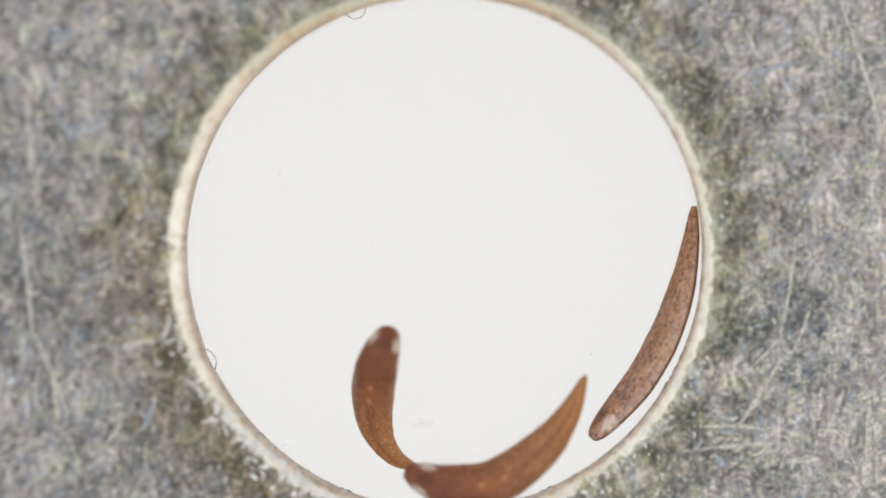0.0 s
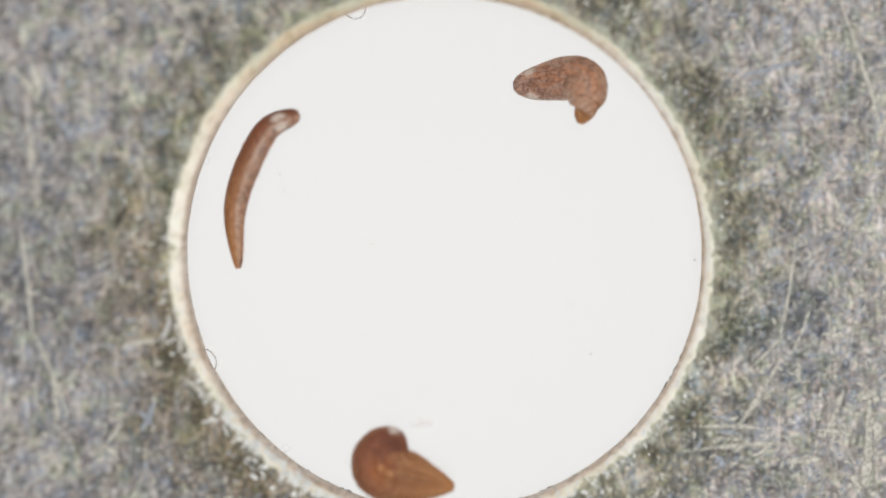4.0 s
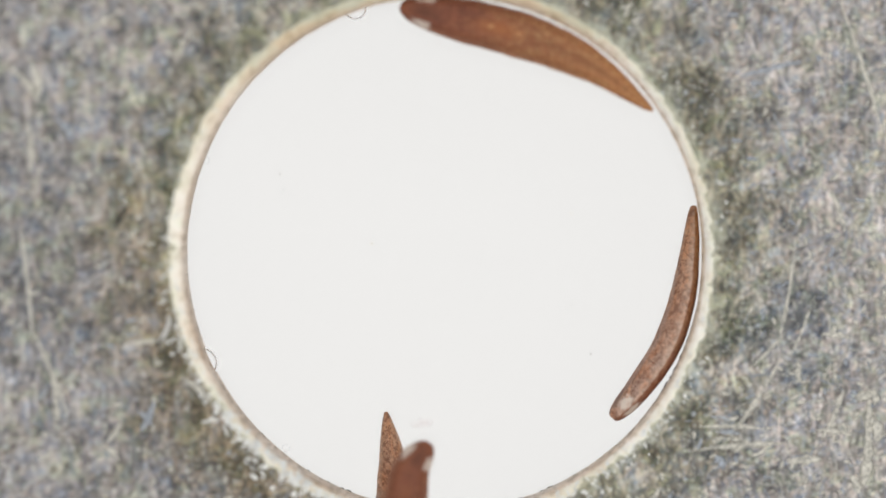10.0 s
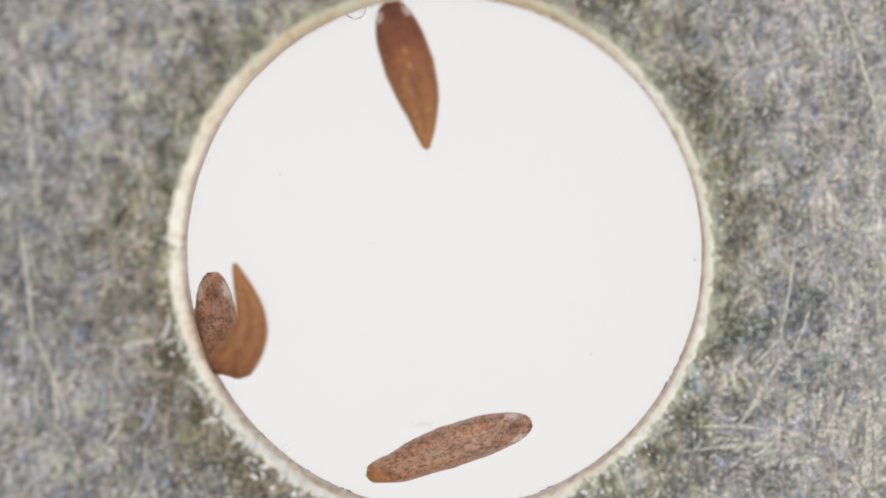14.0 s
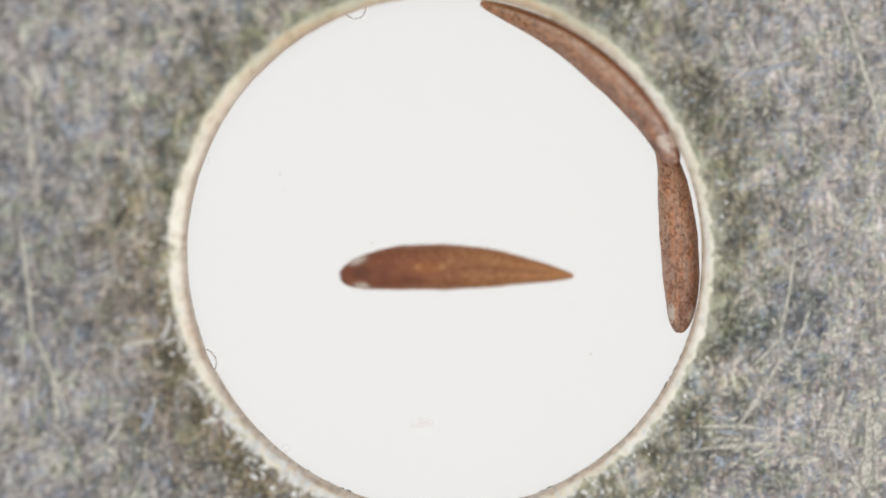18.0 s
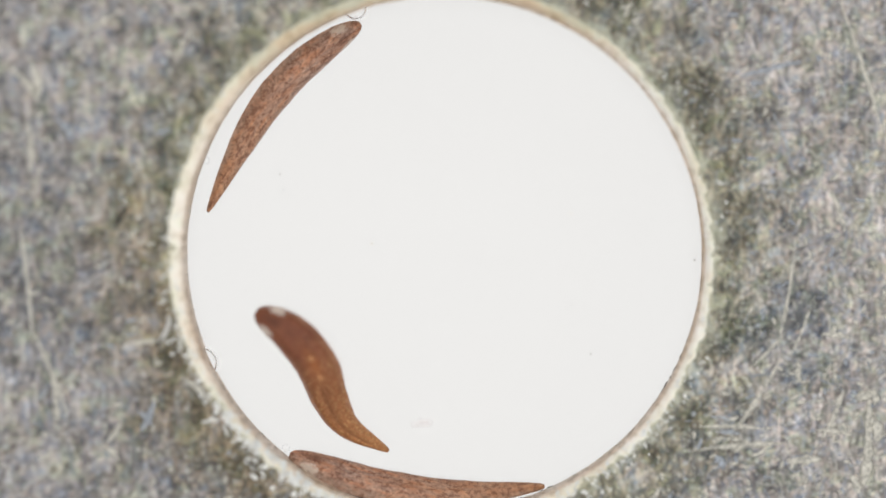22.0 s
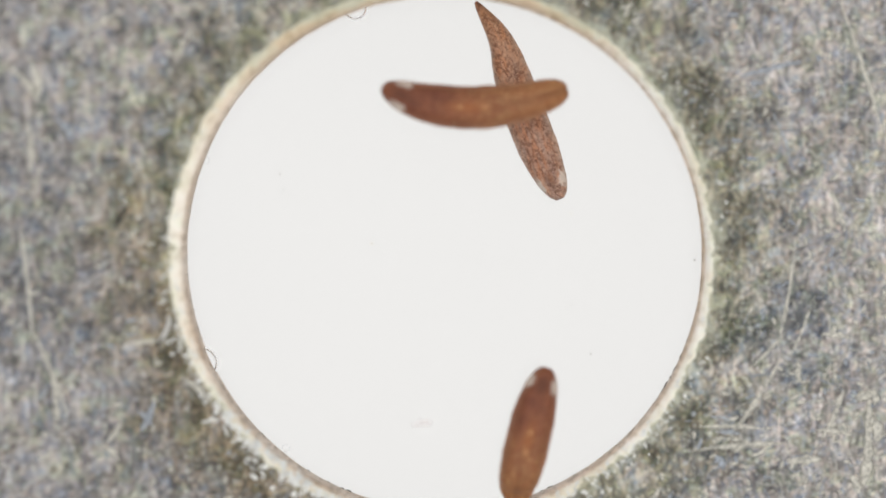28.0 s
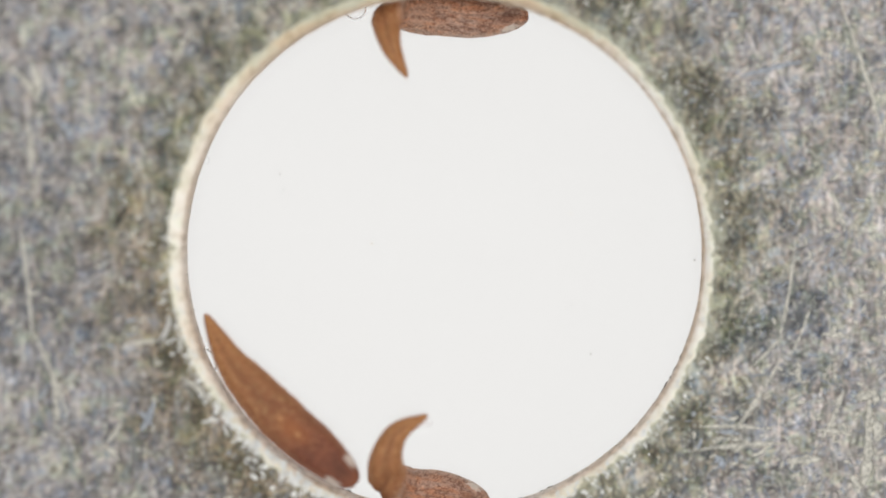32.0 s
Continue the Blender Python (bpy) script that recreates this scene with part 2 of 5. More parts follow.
    spot = ramp(t, sums(t, "ADD", sums(t, "MULTIPLY", baked("pale").outputs["Fac"], 0.6), sums(t, "MULTIPLY", torn.outputs["Fac"], 1.0)), (0.78, 0.0), (0.98, 1.0))
    colour = mix(t, "MIX", sums(t, "MULTIPLY", spot, 0.75), colour, (0.90, 0.80, 0.70))
    link(t, colour, b.inputs["Base Color"])
    b.inputs["Specular IOR Level"].default_value = 0.2
    link(t, ramp(t, grain.outputs["Fac"], (0.3, 0.3), (0.7, 0.55)), b.inputs["Roughness"])
    bumped(t, b, grain.outputs["Fac"], 0.3, 0.00003)
    return m


def plain(name, colour, rough=0.6, spread=0.12, scale=6.0):
    m, t, b = material(name, colour, rough)
    v = in_mm(t)
    n = noisy(t, v, scale, 3.0)
    lo = tuple(c * (1 - spread) for c in colour)
    hi = tuple(min(1.0, c * (1 + spread)) for c in colour)
    link(t, ramp(t, n.outputs["Fac"], (0.3, lo), (0.7, hi)), b.inputs["Base Color"])
    return m


def clear(name, ior, colour=(1, 1, 1)):
    m, t, b = material(name, colour, 0.0)
    b.inputs["Transmission Weight"].default_value = 1.0
    b.inputs["IOR"].default_value = ior
    return m


def panel_light():
    m, t, b = material("lit_diffuser", (0.01, 0.01, 0.01), 0.9)
    b.inputs["Emission Color"].default_value = (1.0, 0.99, 0.972, 1)
    v = in_mm(t)
    n = noisy(t, v, 0.12, 2.0)
    link(t, ramp(t, n.outputs["Fac"], (0.3, 0.81), (0.7, 0.82)), b.inputs["Emission Strength"])
    return m


def film_of(colour, cover):
    m, t, b = material("faint_film", colour, 0.7)
    v = in_mm(t)
    grow = t.nodes.new("ShaderNodeVectorMath")
    grow.operation = "MULTIPLY"
    link(t, v, grow.inputs[0])
    grow.inputs[1].default_value = (1.7, 3.8, 0.0)
    far = t.nodes.new("ShaderNodeVectorMath")
    far.operation = "LENGTH"
    link(t, grow.outputs[0], far.inputs[0])
    n = noisy(t, v, 5.0, 3.0)
    link(t, ramp(t, sums(t, "ADD", far.outputs["Value"], sums(t, "MULTIPLY", n.outputs["Fac"], 0.8)), (0.5, cover), (1.0, 0.0)), b.inputs["Alpha"])
    return m


def broken(name, colour, cover):
    """Burnished metal that breaks up into patches, so that the plate shows through."""
    m, t, b = material(name, colour, 0.4)
    v = in_mm(t)
    n = noisy(t, v, 4.0, 3.0)
    gaps = noisy(t, v, 9.0, 3.0, 0.65)
    link(t, ramp(t, n.outputs["Fac"], (0.3, tuple(c * 0.8 for c in colour)), (0.7, tuple(c * 1.2 for c in colour))), b.inputs["Base Color"])
    link(t, ramp(t, gaps.outputs["Fac"], (0.38, cover * 0.5), (0.54, cover)), b.inputs["Alpha"])
    return m


def stained_steel():
    """The wall of the hole: pinkish tan, with upright streaks of the punch and darker specks."""
    m, t, b = material("stained_edge", (0.68, 0.56, 0.45), 0.5)
    v = in_mm(t)
    n = noisy(t, v, 0.9, 3.0)
    fine = noisy(t, stretched(t, v, 0, 0.16, 0.16, 0.0), 1.0, 4.0, 0.7)
    tan = ramp(t, n.outputs["Fac"], (0.34, (0.60, 0.46, 0.34)), (0.5, (0.74, 0.61, 0.49)), (0.66, (0.84, 0.73, 0.63)))
    link(t, mix(t, "MULTIPLY", 0.8, tan, ramp(t, fine.outputs["Fac"], (0.36, (0.55, 0.50, 0.42)), (0.5, (0.95, 0.93, 0.9)), (0.62, (1.15, 1.15, 1.15)))), b.inputs["Base Color"])
    bumped(t, b, fine.outputs["Fac"], 0.3, 0.00003)
    return m


def pale_skin():
    """Cream skin that thins out towards the ends of the patch."""
    m, t, b = material("pale_skin", (0.93, 0.85, 0.77), 0.5)
    v = in_mm(t)
    grow = t.nodes.new("ShaderNodeVectorMath")
    grow.operation = "MULTIPLY"
    link(t, v, grow.inputs[0])
    grow.inputs[1].default_value = (5.5, 15.0, 6.0)
    far = t.nodes.new("ShaderNodeVectorMath")
    far.operation = "LENGTH"
    link(t, grow.outputs[0], far.inputs[0])
    n = noisy(t, v, 16.0, 4.0, 0.7)
    link(t, ramp(t, sums(t, "ADD", far.outputs["Value"], sums(t, "MULTIPLY", n.outputs["Fac"], 1.6)), (0.55, 0.5), (1.25, 0.0)), b.inputs["Alpha"])
    return m


ZINC, CUT, SKIN = zinc(), cut_steel(), skin()
PALE = pale_skin()
PORE = plain("pore_skin", (0.55, 0.26, 0.11))
GLASS, AIR = clear("slide_glass", 1.25), clear("air_in_water", 0.66)
FAINT_AIR = clear("faint_air_in_water", 0.86)
PANEL = panel_light()
SPECK = plain("dust", (0.33, 0.30, 0.26))
SPECK_PALE = plain("pale_dust", (0.66, 0.64, 0.62))
SPECK_OCHRE = plain("ochre_dust", (0.72, 0.56, 0.34))
RUST = plain("burr_metal", (0.09, 0.07, 0.05), 0.5)
LIP = stained_steel()
FIBRE = plain("white_fibre", (0.90, 0.89, 0.86))
SCRATCH = broken("burnished_zinc", (0.76, 0.73, 0.64), 0.95)
SCRATCH_BLUE = broken("burnished_zinc_cool", (0.52, 0.57, 0.64), 0.85)
WEAR = broken("scuffed_zinc", (0.58, 0.57, 0.51), 0.62)
WEAR_BLUE = broken("scuffed_zinc_cool", (0.42, 0.46, 0.52), 0.62)
FLAKE = plain("sparkle_flake", (0.82, 0.82, 0.79), 0.35, 0.2, 5.0)
CASE = plain("panel_case", (0.7, 0.7, 0.69))
PINK = film_of((0.95, 0.72, 0.70), 0.10)


# ---- mesh tools ----
def ease(x, a, b):
    u = min(1.0, max(0.0, (x - a) / (b - a)))
    return u * u * (3 - 2 * u)


def mesh_of(name, verts, faces, mat, smooth=True):
    me = bpy.data.meshes.new(name)
    me.from_pydata(verts, [], faces)
    for p in me.polygons:
        p.use_smooth = smooth
    me.materials.append(mat)
    return me


def part(name, bm, mat, parent, label=""):
    """Links a bmesh, or a mesh, as one mesh object under a thing or a part."""
    me = bm
    if isinstance(bm, bmesh.types.BMesh):
        me = bpy.data.meshes.new(name)
        bm.to_mesh(me)
        bm.free()
        me.materials.append(mat)
        for p in me.polygons:
            p.use_smooth = True
    ob = new(name, me)
    ob.parent = parent
    return tagged(ob, label)


def lathe(profile, count, wobble=lambda r, z, a: (r, z)):
    """Rings round z from (r, z) points, closed into a loop of rings."""
    verts, faces = [], []
    for r, z in profile:
        for j in range(count):
            a = 2 * math.pi * j / count
            rr, zz = wobble(r, z, a)
            verts.append((rr * math.cos(a) * MM, rr * math.sin(a) * MM, zz * MM))
    rings = len(profile)
    for i in range(rings):
        for j in range(count):
            k, l = (i + 1) % rings, (j + 1) % count
            faces.append((i * count + j, i * count + l, k * count + l, k * count + j))
    return verts, faces


def blob(rx, ry, rz, rings=6, count=10, rough=0.0, seed=0):
    """A small rounded lump, in millimetres."""
    rnd = random.Random(seed)
    verts, faces = [], []
    for i in range(rings + 1):
        th = math.pi * i / rings
        for j in range(count):
            a = 2 * math.pi * j / count
            k = 1 + rough * (rnd.random() - 0.5)
            verts.append((rx * MM * k * math.sin(th) * math.cos(a), ry * MM * k * math.sin(th) * math.sin(a), rz * MM * math.cos(th)))
    for i in range(rings):
        for j in range(count):
            l = (j + 1) % count
            faces.append((i * count + j, (i + 1) * count + j, (i + 1) * count + l, i * count + l))
    return verts, faces


def tube(points, radii, count=6):
    """A tapering tube along points, in millimetres."""
    verts, faces = [], []
    pts = [Vector(p) for p in points]
    for i, p in enumerate(pts):
        d = (pts[min(i + 1, len(pts) - 1)] - pts[max(i - 1, 0)]).normalized()
        s = d.cross(Vector((0, 0, 1))).normalized()
        u = s.cross(d)
        for j in range(count):
            a = 2 * math.pi * j / count
            verts.append(tuple((p + (s * math.cos(a) + u * math.sin(a)) * radii[i]) * MM))
    for i in range(len(pts) - 1):
        for j in range(count):
            l = (j + 1) % count
            faces.append((i * count + j, i * count + l, (i + 1) * count + l, (i + 1) * count + j))
    faces.append(tuple(range(count))[::-1])
    faces.append(tuple((len(pts) - 1) * count + j for j in range(count)))
    return verts, faces


def slab(name, x, y, z0, z1, bevel, mat):
    bm = bmesh.new()
    bmesh.ops.create_cube(bm, size=1, matrix=Matrix.Translation((0, 0, (z0 + z1) / 2 * MM)) @ Matrix.Diagonal((x * MM, y * MM, (z1 - z0) * MM, 1)))
    bmesh.ops.bevel(bm, geom=bm.edges[:], offset=bevel * MM, segments=2, affect="EDGES")
    me = bpy.data.meshes.new(name)
    bm.to_mesh(me)
    bm.free()
    me.materials.append(mat)
    return me


# ---- the stage: lit panel, glass slide, washer ----
stage = tagged(new("light_panel"), "lit white diffuser panel under the glass slide", "light panel", kind="structure")
part("case", slab("case", 150, 120, -16.0, -4.2, 1.5, CASE), CASE, stage, "pale plastic case of the panel")
part("diffuser", slab("diffuser", 140, 110, -4.15, -3.0, 0.3, PANEL), PANEL, stage, "glowing white diffuser sheet")
tagged(new("table", slab("table", 900, 900, -40.0, -16.05, 2.0, CASE)), "pale table top under the light panel", "table", kind="structure")
slide = tagged(new("glass_slide", slab("glass_slide", 76, 52, -1.1, -0.02, 0.15, GLASS)), "clear glass slide lying over the lit panel", "glass slide", kind="structure")
slide.visible_shadow = False
for foot_x in (-33.0, 33.0):
    tagged(new("slide_support", slab("slide_support", 6, 50, -2.98, -1.11, 0.2, CASE)), "pale strip that carries the glass slide", "support").location = (foot_x * MM, 0, 0)

washer = tagged(new("washer"), "scratched zinc-plated steel washer lying on a glass slide", "washer")


def rise(x, y):
    """The washer is not quite even: how much its top face rises or falls, in millimetres."""
    return max(-1.1, min(0.55, 0.045 * (y - x) - 0.27))


def plate_wobble(r, z, a):
    rr, zz = uneven(r, z, a)
    return rr, zz + (rise(rr * math.cos(a), rr * math.sin(a)) if z > 1.0 else 0.0)


def uneven(r, z, a):
    d = Vector((math.cos(a) * 2.2, math.sin(a) * 2.2, r * 0.4))
    n = noise.noise(d * 3.0) * 0.5 + noise.noise(d * 9.0) * 0.35 + noise.noise(d * 26.0) * 0.15
    # the punched hole leans: its upper edge lies a little off its lower one
    r += 0.11 * math.cos(a - radians(255)) * min(1.0, z / 1.87) * max(0.0, min(1.0, (7.6 - r) / 0.6))
    # the chamfer is worn wider along one stretch
    r += 0.09 * (1 - ease(abs((math.degrees(a) - 165 + 180) % 360 - 180), 15, 60)) * max(0.0, min(1.0, (r - 6.5) / 0.2)) * max(0.0, min(1.0, (7.7 - r) / 0.5))
    if z > 1.9 and r < 7.1:
        m = noise.noise(d * 17.0) * 0.6 + noise.noise(d * 45.0) * 0.4
        return r + (0.12 * n + 0.08 * m) * min(1.0, max(0.0, (r - 6.45) * 3)), z + 0.025 * n + 0.01 * m
    if r < 6.6:
        return r + 0.022 * n, z
    return r, z


rim = [(6.52, 0.0), (6.495, 0.04), (6.49, 0.12), (6.475, 0.9), (6.445, 1.74), (6.435, 1.872), (6.452, 1.886), (6.50, 1.906), (6.56, 1.935), (6.66, 1.967), (6.735, 1.985)]
face = [(6.75, 1.988), (6.83, 1.996), (6.95, 2.0), (7.12, 2.0), (7.5, 2.0), (8.2, 2.0), (9.5, 2.0), (13.0, 2.0), (18.1, 2.0), (18.4, 1.9), (18.5, 1.6), (18.5, 0.2), (18.3, 0.0)]
verts, faces = lathe(rim + face, 720, plate_wobble)
lip = [f for i, f in enumerate(faces) if i // 720 < 7]
inner = [f for i, f in enumerate(faces) if 7 <= i // 720 < len(rim) - 1]
upper = [f for i, f in enumerate(faces) if i // 720 >= len(rim) - 1]
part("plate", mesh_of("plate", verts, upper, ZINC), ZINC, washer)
chamfer = mesh_of("chamfer", verts, inner, CUT)
part("chamfer", chamfer, CUT, washer, "bright cut steel chamfer round the hole")
# how far out on the chamfer, and brown stain along two stretches of it
chamfer.attributes.new("outward", "FLOAT", "POINT").data.foreach_set("value", [max(0.0, min(1.0, (i // 720 - 6) / 4)) for i in range(len(verts))])
turns = [math.degrees(math.atan2(y, x)) for x, y, z in verts]
chamfer.attributes.new("stain", "FLOAT", "POINT").data.foreach_set("value", [
    max(0.3 * (1 - ease(abs((a + 110 + 180) % 360 - 180), 25, 68)), 0.95 * (1 - ease(abs(a - 97), 28, 66))) for a in turns])
part("bore", mesh_of("bore", verts, lip, LIP), LIP, washer, "brown stained steel wall of the hole")

# burrs on the lower edge of the hole, each a small dark flake
def burr(place, size, turn, seed):
    me = mesh_of("burr", *blob(size * 1.5, size * 0.3, size * 0.4, 5, 9, 1.1, seed), RUST)
    ob = part("burr", me, RUST, washer, "dark metal flake on the edge")
    ob.location = Vector(place) * MM
    ob.rotation_euler = (0, 0, turn)


for number, (angle, size) in enumerate((
        (-24, 0.05), (-27, 0.07), (-29, 0.05), (-31, 0.08), (-32.5, 0.05), (-20, 0.04), (-66, 0.07), (-68, 0.04), (-73, 0.05),
        (-112, 0.07), (-113.5, 0.05), (-117, 0.04), (-122, 0.035), (-135, 0.03), (171, 0.03), (-167, 0.04), (-60, 0.03), (30, 0.03), (66, 0.03), (157, 0.035))):
    a = radians(angle)
    burr((6.487 * math.cos(a), 6.487 * math.sin(a), 0.12), size * 0.7, a + 1.57, number)

# long scratches burnished into the plate
def scratch(x0, y0, x1, y1, width, mat, seed):
    rnd = random.Random(seed)
    points, radii, steps = [], [], 12
    for k in range(steps + 1):
        u = k / steps
        bow = math.sin(u * math.pi) * 0.05 + rnd.uniform(-0.012, 0.012)
        points.append((x0 + (x1 - x0) * u + bow, y0 + (y1 - y0) * u + bow * 0.5, 1.997))
        radii.append(1.6 * width * (0.25 + 0.75 * math.sin(math.pi * min(1, max(0, u * 0.92 + 0.04)))) * rnd.uniform(0.6, 1.2))
    verts, faces = tube(points, radii, 6)
    verts = [(x, y, (1.997 + rise(x / MM, y / MM)) * MM + (z - 1.997 * MM) * 0.22) for x, y, z in verts]
    part("scratch", mesh_of("scratch", verts, faces, mat), mat, washer)


def scratches(*ends):
    for number, ((x0, y0, _), (x1, y1, _), width, mat) in enumerate(ends):
        scratch(x0, y0, x1, y1, width, mat, number)


scratches(((9.796, 6.239, 2.00), (10.887, 2.952, 2.00), 0.045, SCRATCH), ((8.733, 0.295, 2.00), (8.285, -2.432, 2.00), 0.035, SCRATCH),
          ((6.327, -4.348, 2.00), (8.146, -4.418, 2.00), 0.04, SCRATCH), ((6.397, -4.922, 2.00), (8.453, -4.782, 2.00), 0.06, SCRATCH),
          ((6.635, -4.642, 2.00), (7.586, -4.740, 2.00), 0.035, SCRATCH), ((6.607, -4.110, 2.00), (7.167, -4.222, 2.00), 0.03, SCRATCH_BLUE),
          ((-10.511, 0.645, 2.00), (-10.203, -2.292, 2.00), 0.04, SCRATCH), ((-10.175, -2.013, 2.00), (-9.336, -4.110, 2.00), 0.05, SCRATCH),
          ((-8.917, 5.400, 2.00), (-8.008, 5.959, 2.00), 0.06, SCRATCH), ((-8.008, -2.320, 2.00), (-7.099, -2.208, 2.00), 0.05, SCRATCH),
          ((7.306, 4.351, 2.00), (8.845, 4.728, 2.00), 0.055, SCRATCH_BLUE), ((9.125, -1.313, 2.00), (8.565, -2.712, 2.00), 0.03, SCRATCH),
          ((7.586, -2.922, 2.00), (8.495, -2.013, 2.00), 0.03, SCRATCH), ((-10.735, 4.561, 2.00), (-10.036, 3.721, 2.00), 0.06, SCRATCH),
          ((10.593, -3.411, 2.00), (10.453, -5.789, 2.00), 0.07, SCRATCH), ((9.964, -3.831, 2.00), (10.635, -3.551, 2.00), 0.04, SCRATCH_BLUE),
          ((-9.756, -2.992, 2.00), (-9.616, -4.390, 2.00), 0.045, SCRATCH), ((-6.679, -1.593, 2.00), (-6.567, -2.502, 2.00), 0.025, SCRATCH),
          ((-6.539, -3.103, 2.00), (-5.812, -3.719, 2.00), 0.05, SCRATCH), ((9.614, 1.484, 2.00), (9.964, 0.505, 2.00), 0.06, SCRATCH),
          ((8.146, 3.442, 2.00), (8.635, 2.183, 2.00), 0.03, SCRATCH_BLUE), ((-9.616, 3.302, 2.00), (-9.196, 2.743, 2.00), 0.06, SCRATCH_BLUE),
          ((8.53, -5.23, 2.00), (9.40, -5.20, 2.00), 0.085, SCRATCH), ((8.32, -2.72, 2.00), (7.90, -3.45, 2.00), 0.05, SCRATCH),
          ((7.90, -3.45, 2.00), (7.30, -4.35, 2.00), 0.05, SCRATCH), ((9.95, -3.45, 2.00), (9.40, -4.70, 2.00), 0.05, SCRATCH),
          ((9.25, -4.45, 2.00), (10.15, -4.58, 2.00), 0.045, SCRATCH), ((8.78, -2.70, 2.00), (8.76, -3.28, 2.00), 0.06, SCRATCH),
          ((10.62, -4.60, 2.00), (10.42, -5.90, 2.00), 0.10, SCRATCH), ((10.75, -4.20, 2.00), (10.78, -4.75, 2.00), 0.12, SCRATCH),
          ((10.10, -5.55, 2.00), (10.35, -6.05, 2.00), 0.07, SCRATCH), ((9.40, -2.05, 2.00), (10.10, -2.15, 2.00), 0.06, SCRATCH),
          ((-8.36, -4.72, 2.00), (-8.02, -4.18, 2.00), 0.055, SCRATCH), ((-7.55, -4.45, 2.00), (-7.20, -3.70, 2.00), 0.06, SCRATCH_BLUE),
          ((-7.30, -4.32, 2.00), (-7.60, -3.95, 2.00), 0.05, SCRATCH_BLUE), ((-10.2, 4.60, 2.00), (-9.98, 3.85, 2.00), 0.07, SCRATCH),
          ((-8.5, -4.80, 2.00), (-8.1, -5.15, 2.00), 0.05, SCRATCH), ((-10.3, 3.2, 2.00), (-10.25, 1.9, 2.00), 0.07, SCRATCH),
          ((7.35, -4.55, 2.00), (6.85, -4.50, 2.00), 0.05, SCRATCH_BLUE), ((6.95, -5.45, 2.00), (6.75, -5.10, 2.00), 0.07, SCRATCH_BLUE))

# short bright nicks all over the plate, denser on one side
NICKS = []
for number in range(8):
    rnd = random.Random(40 + number)
    long, bow = rnd.uniform(0.14, 0.4), rnd.uniform(-0.05, 0.05)
    points = [((k / 6 - 0.5) * long, bow * math.sin(k / 6 * math.pi), 0.0) for k in range(7)]
    verts, faces = tube(points, [0.055 * (0.3 + 0.7 * math.sin(math.pi * (k + 0.6) / 7.2)) for k in range(7)], 5)
    NICKS.append(mesh_of("nick", [(x, y, z * 0.12) for x, y, z in verts], faces, SCRATCH if number % 3 else SCRATCH_BLUE))
rnd = random.Random(11)
made = 0
while made < 260:
    x, y = rnd.uniform(-11.3, 11.2), rnd.uniform(-6.3, 6.4)
    r = math.hypot(x, y)
    if r < 7.3 or rnd.random() > 0.25 + 0.75 * min(1.0, max(0.0, (x - y * 0.6 + 4) / 14)) * min(1.0, (r - 7.0) / 2.0):
        continue
    nick = part("nick", NICKS[rnd.randrange(8)], SCRATCH, washer)
    lean = rnd.choice((rnd.gauss(1.4, 0.35), rnd.gauss(0.1, 0.3), rnd.uniform(0, 3.14)))
    nick.matrix_basis = Matrix.Translation((x * MM, y * MM, (1.999 + rise(x, y)) * MM)) @ Matrix.Rotation(lean, 4, "Z")
    made += 1

# fine curved marks of wear, far too many to count: pale on the plate, brighter flakes with painted sparkle along the
# worn edge of the hole
def wear(name, mat, seed, count, label, pick):
    rnd = random.Random(seed)
    verts, faces = [], []
    made = 0
    while made < count:
        spot = pick(rnd)
        if spot is None:
            continue
        x, y, lean, long, width, bow = spot
        first = len(verts)
        for k in range(5):
            u = k / 4 - 0.5
            swell = width * (0.35 + 0.65 * math.cos(u * 2.6)) * rnd.uniform(0.7, 1.2)
            along, across = u * long, bow * (0.25 - u * u) * 4
            for side, lift in ((-1, 0.0), (0, 0.006), (1, 0.0)):
                px, py = along, across + side * swell
                wx, wy = x + px * math.cos(lean) - py * math.sin(lean), y + px * math.sin(lean) + py * math.cos(lean)
                r = math.hypot(wx, wy)
                verts.append((wx * MM, wy * MM, (2.002 - 0.10 * max(0.0, 6.95 - r) + lift + rise(wx, wy)) * MM))
        for k in range(4):
            for side in (0, 1):
                a = first + k * 3 + side
                faces.append((a, a + 1, a + 4, a + 3))
        made += 1
    tagged(part(name, mesh_of(name, verts, faces, mat), mat, washer, label), kind="stuff")


def on_plate(rnd):
    x, y = rnd.uniform(-11.4, 11.4), rnd.uniform(-6.5, 6.5)
    r = math.hypot(x, y)
    if r < 6.95 or rnd.random() > 0.16 + 0.84 * min(1.0, max(0.0, (x - y * 0.5 + 3) / 15)) * min(1.0, (r - 6.8) / 1.5):
        return None
    lean = rnd.choice((rnd.gauss(1.5, 0.5), rnd.gauss(0.2, 0.5), rnd.uniform(0, 3.14)))
    return x, y, lean, rnd.choice((0.1, 0.16, 0.24, 0.4)) * rnd.uniform(0.7, 1.4), rnd.uniform(0.012, 0.03), rnd.gauss(0, 0.03)


def on_edge(rnd):
    a, r = radians(rnd.choice((rnd.gauss(228, 22), rnd.gauss(300, 25), rnd.uniform(0, 360)))), 6.62 + abs(rnd.gauss(0, 0.24))
    big = 1.5 if abs(math.degrees(a) % 360 - 232) < 25 else 1.0
    return r * math.cos(a), r * math.sin(a), a + rnd.gauss(0, 0.7), big * rnd.uniform(0.04, 0.15), big * rnd.uniform(0.018, 0.04), rnd.gauss(0, 0.02)


wear("scuffing", WEAR, 21, 900, "fine pale scuffs all over the zinc", on_plate)
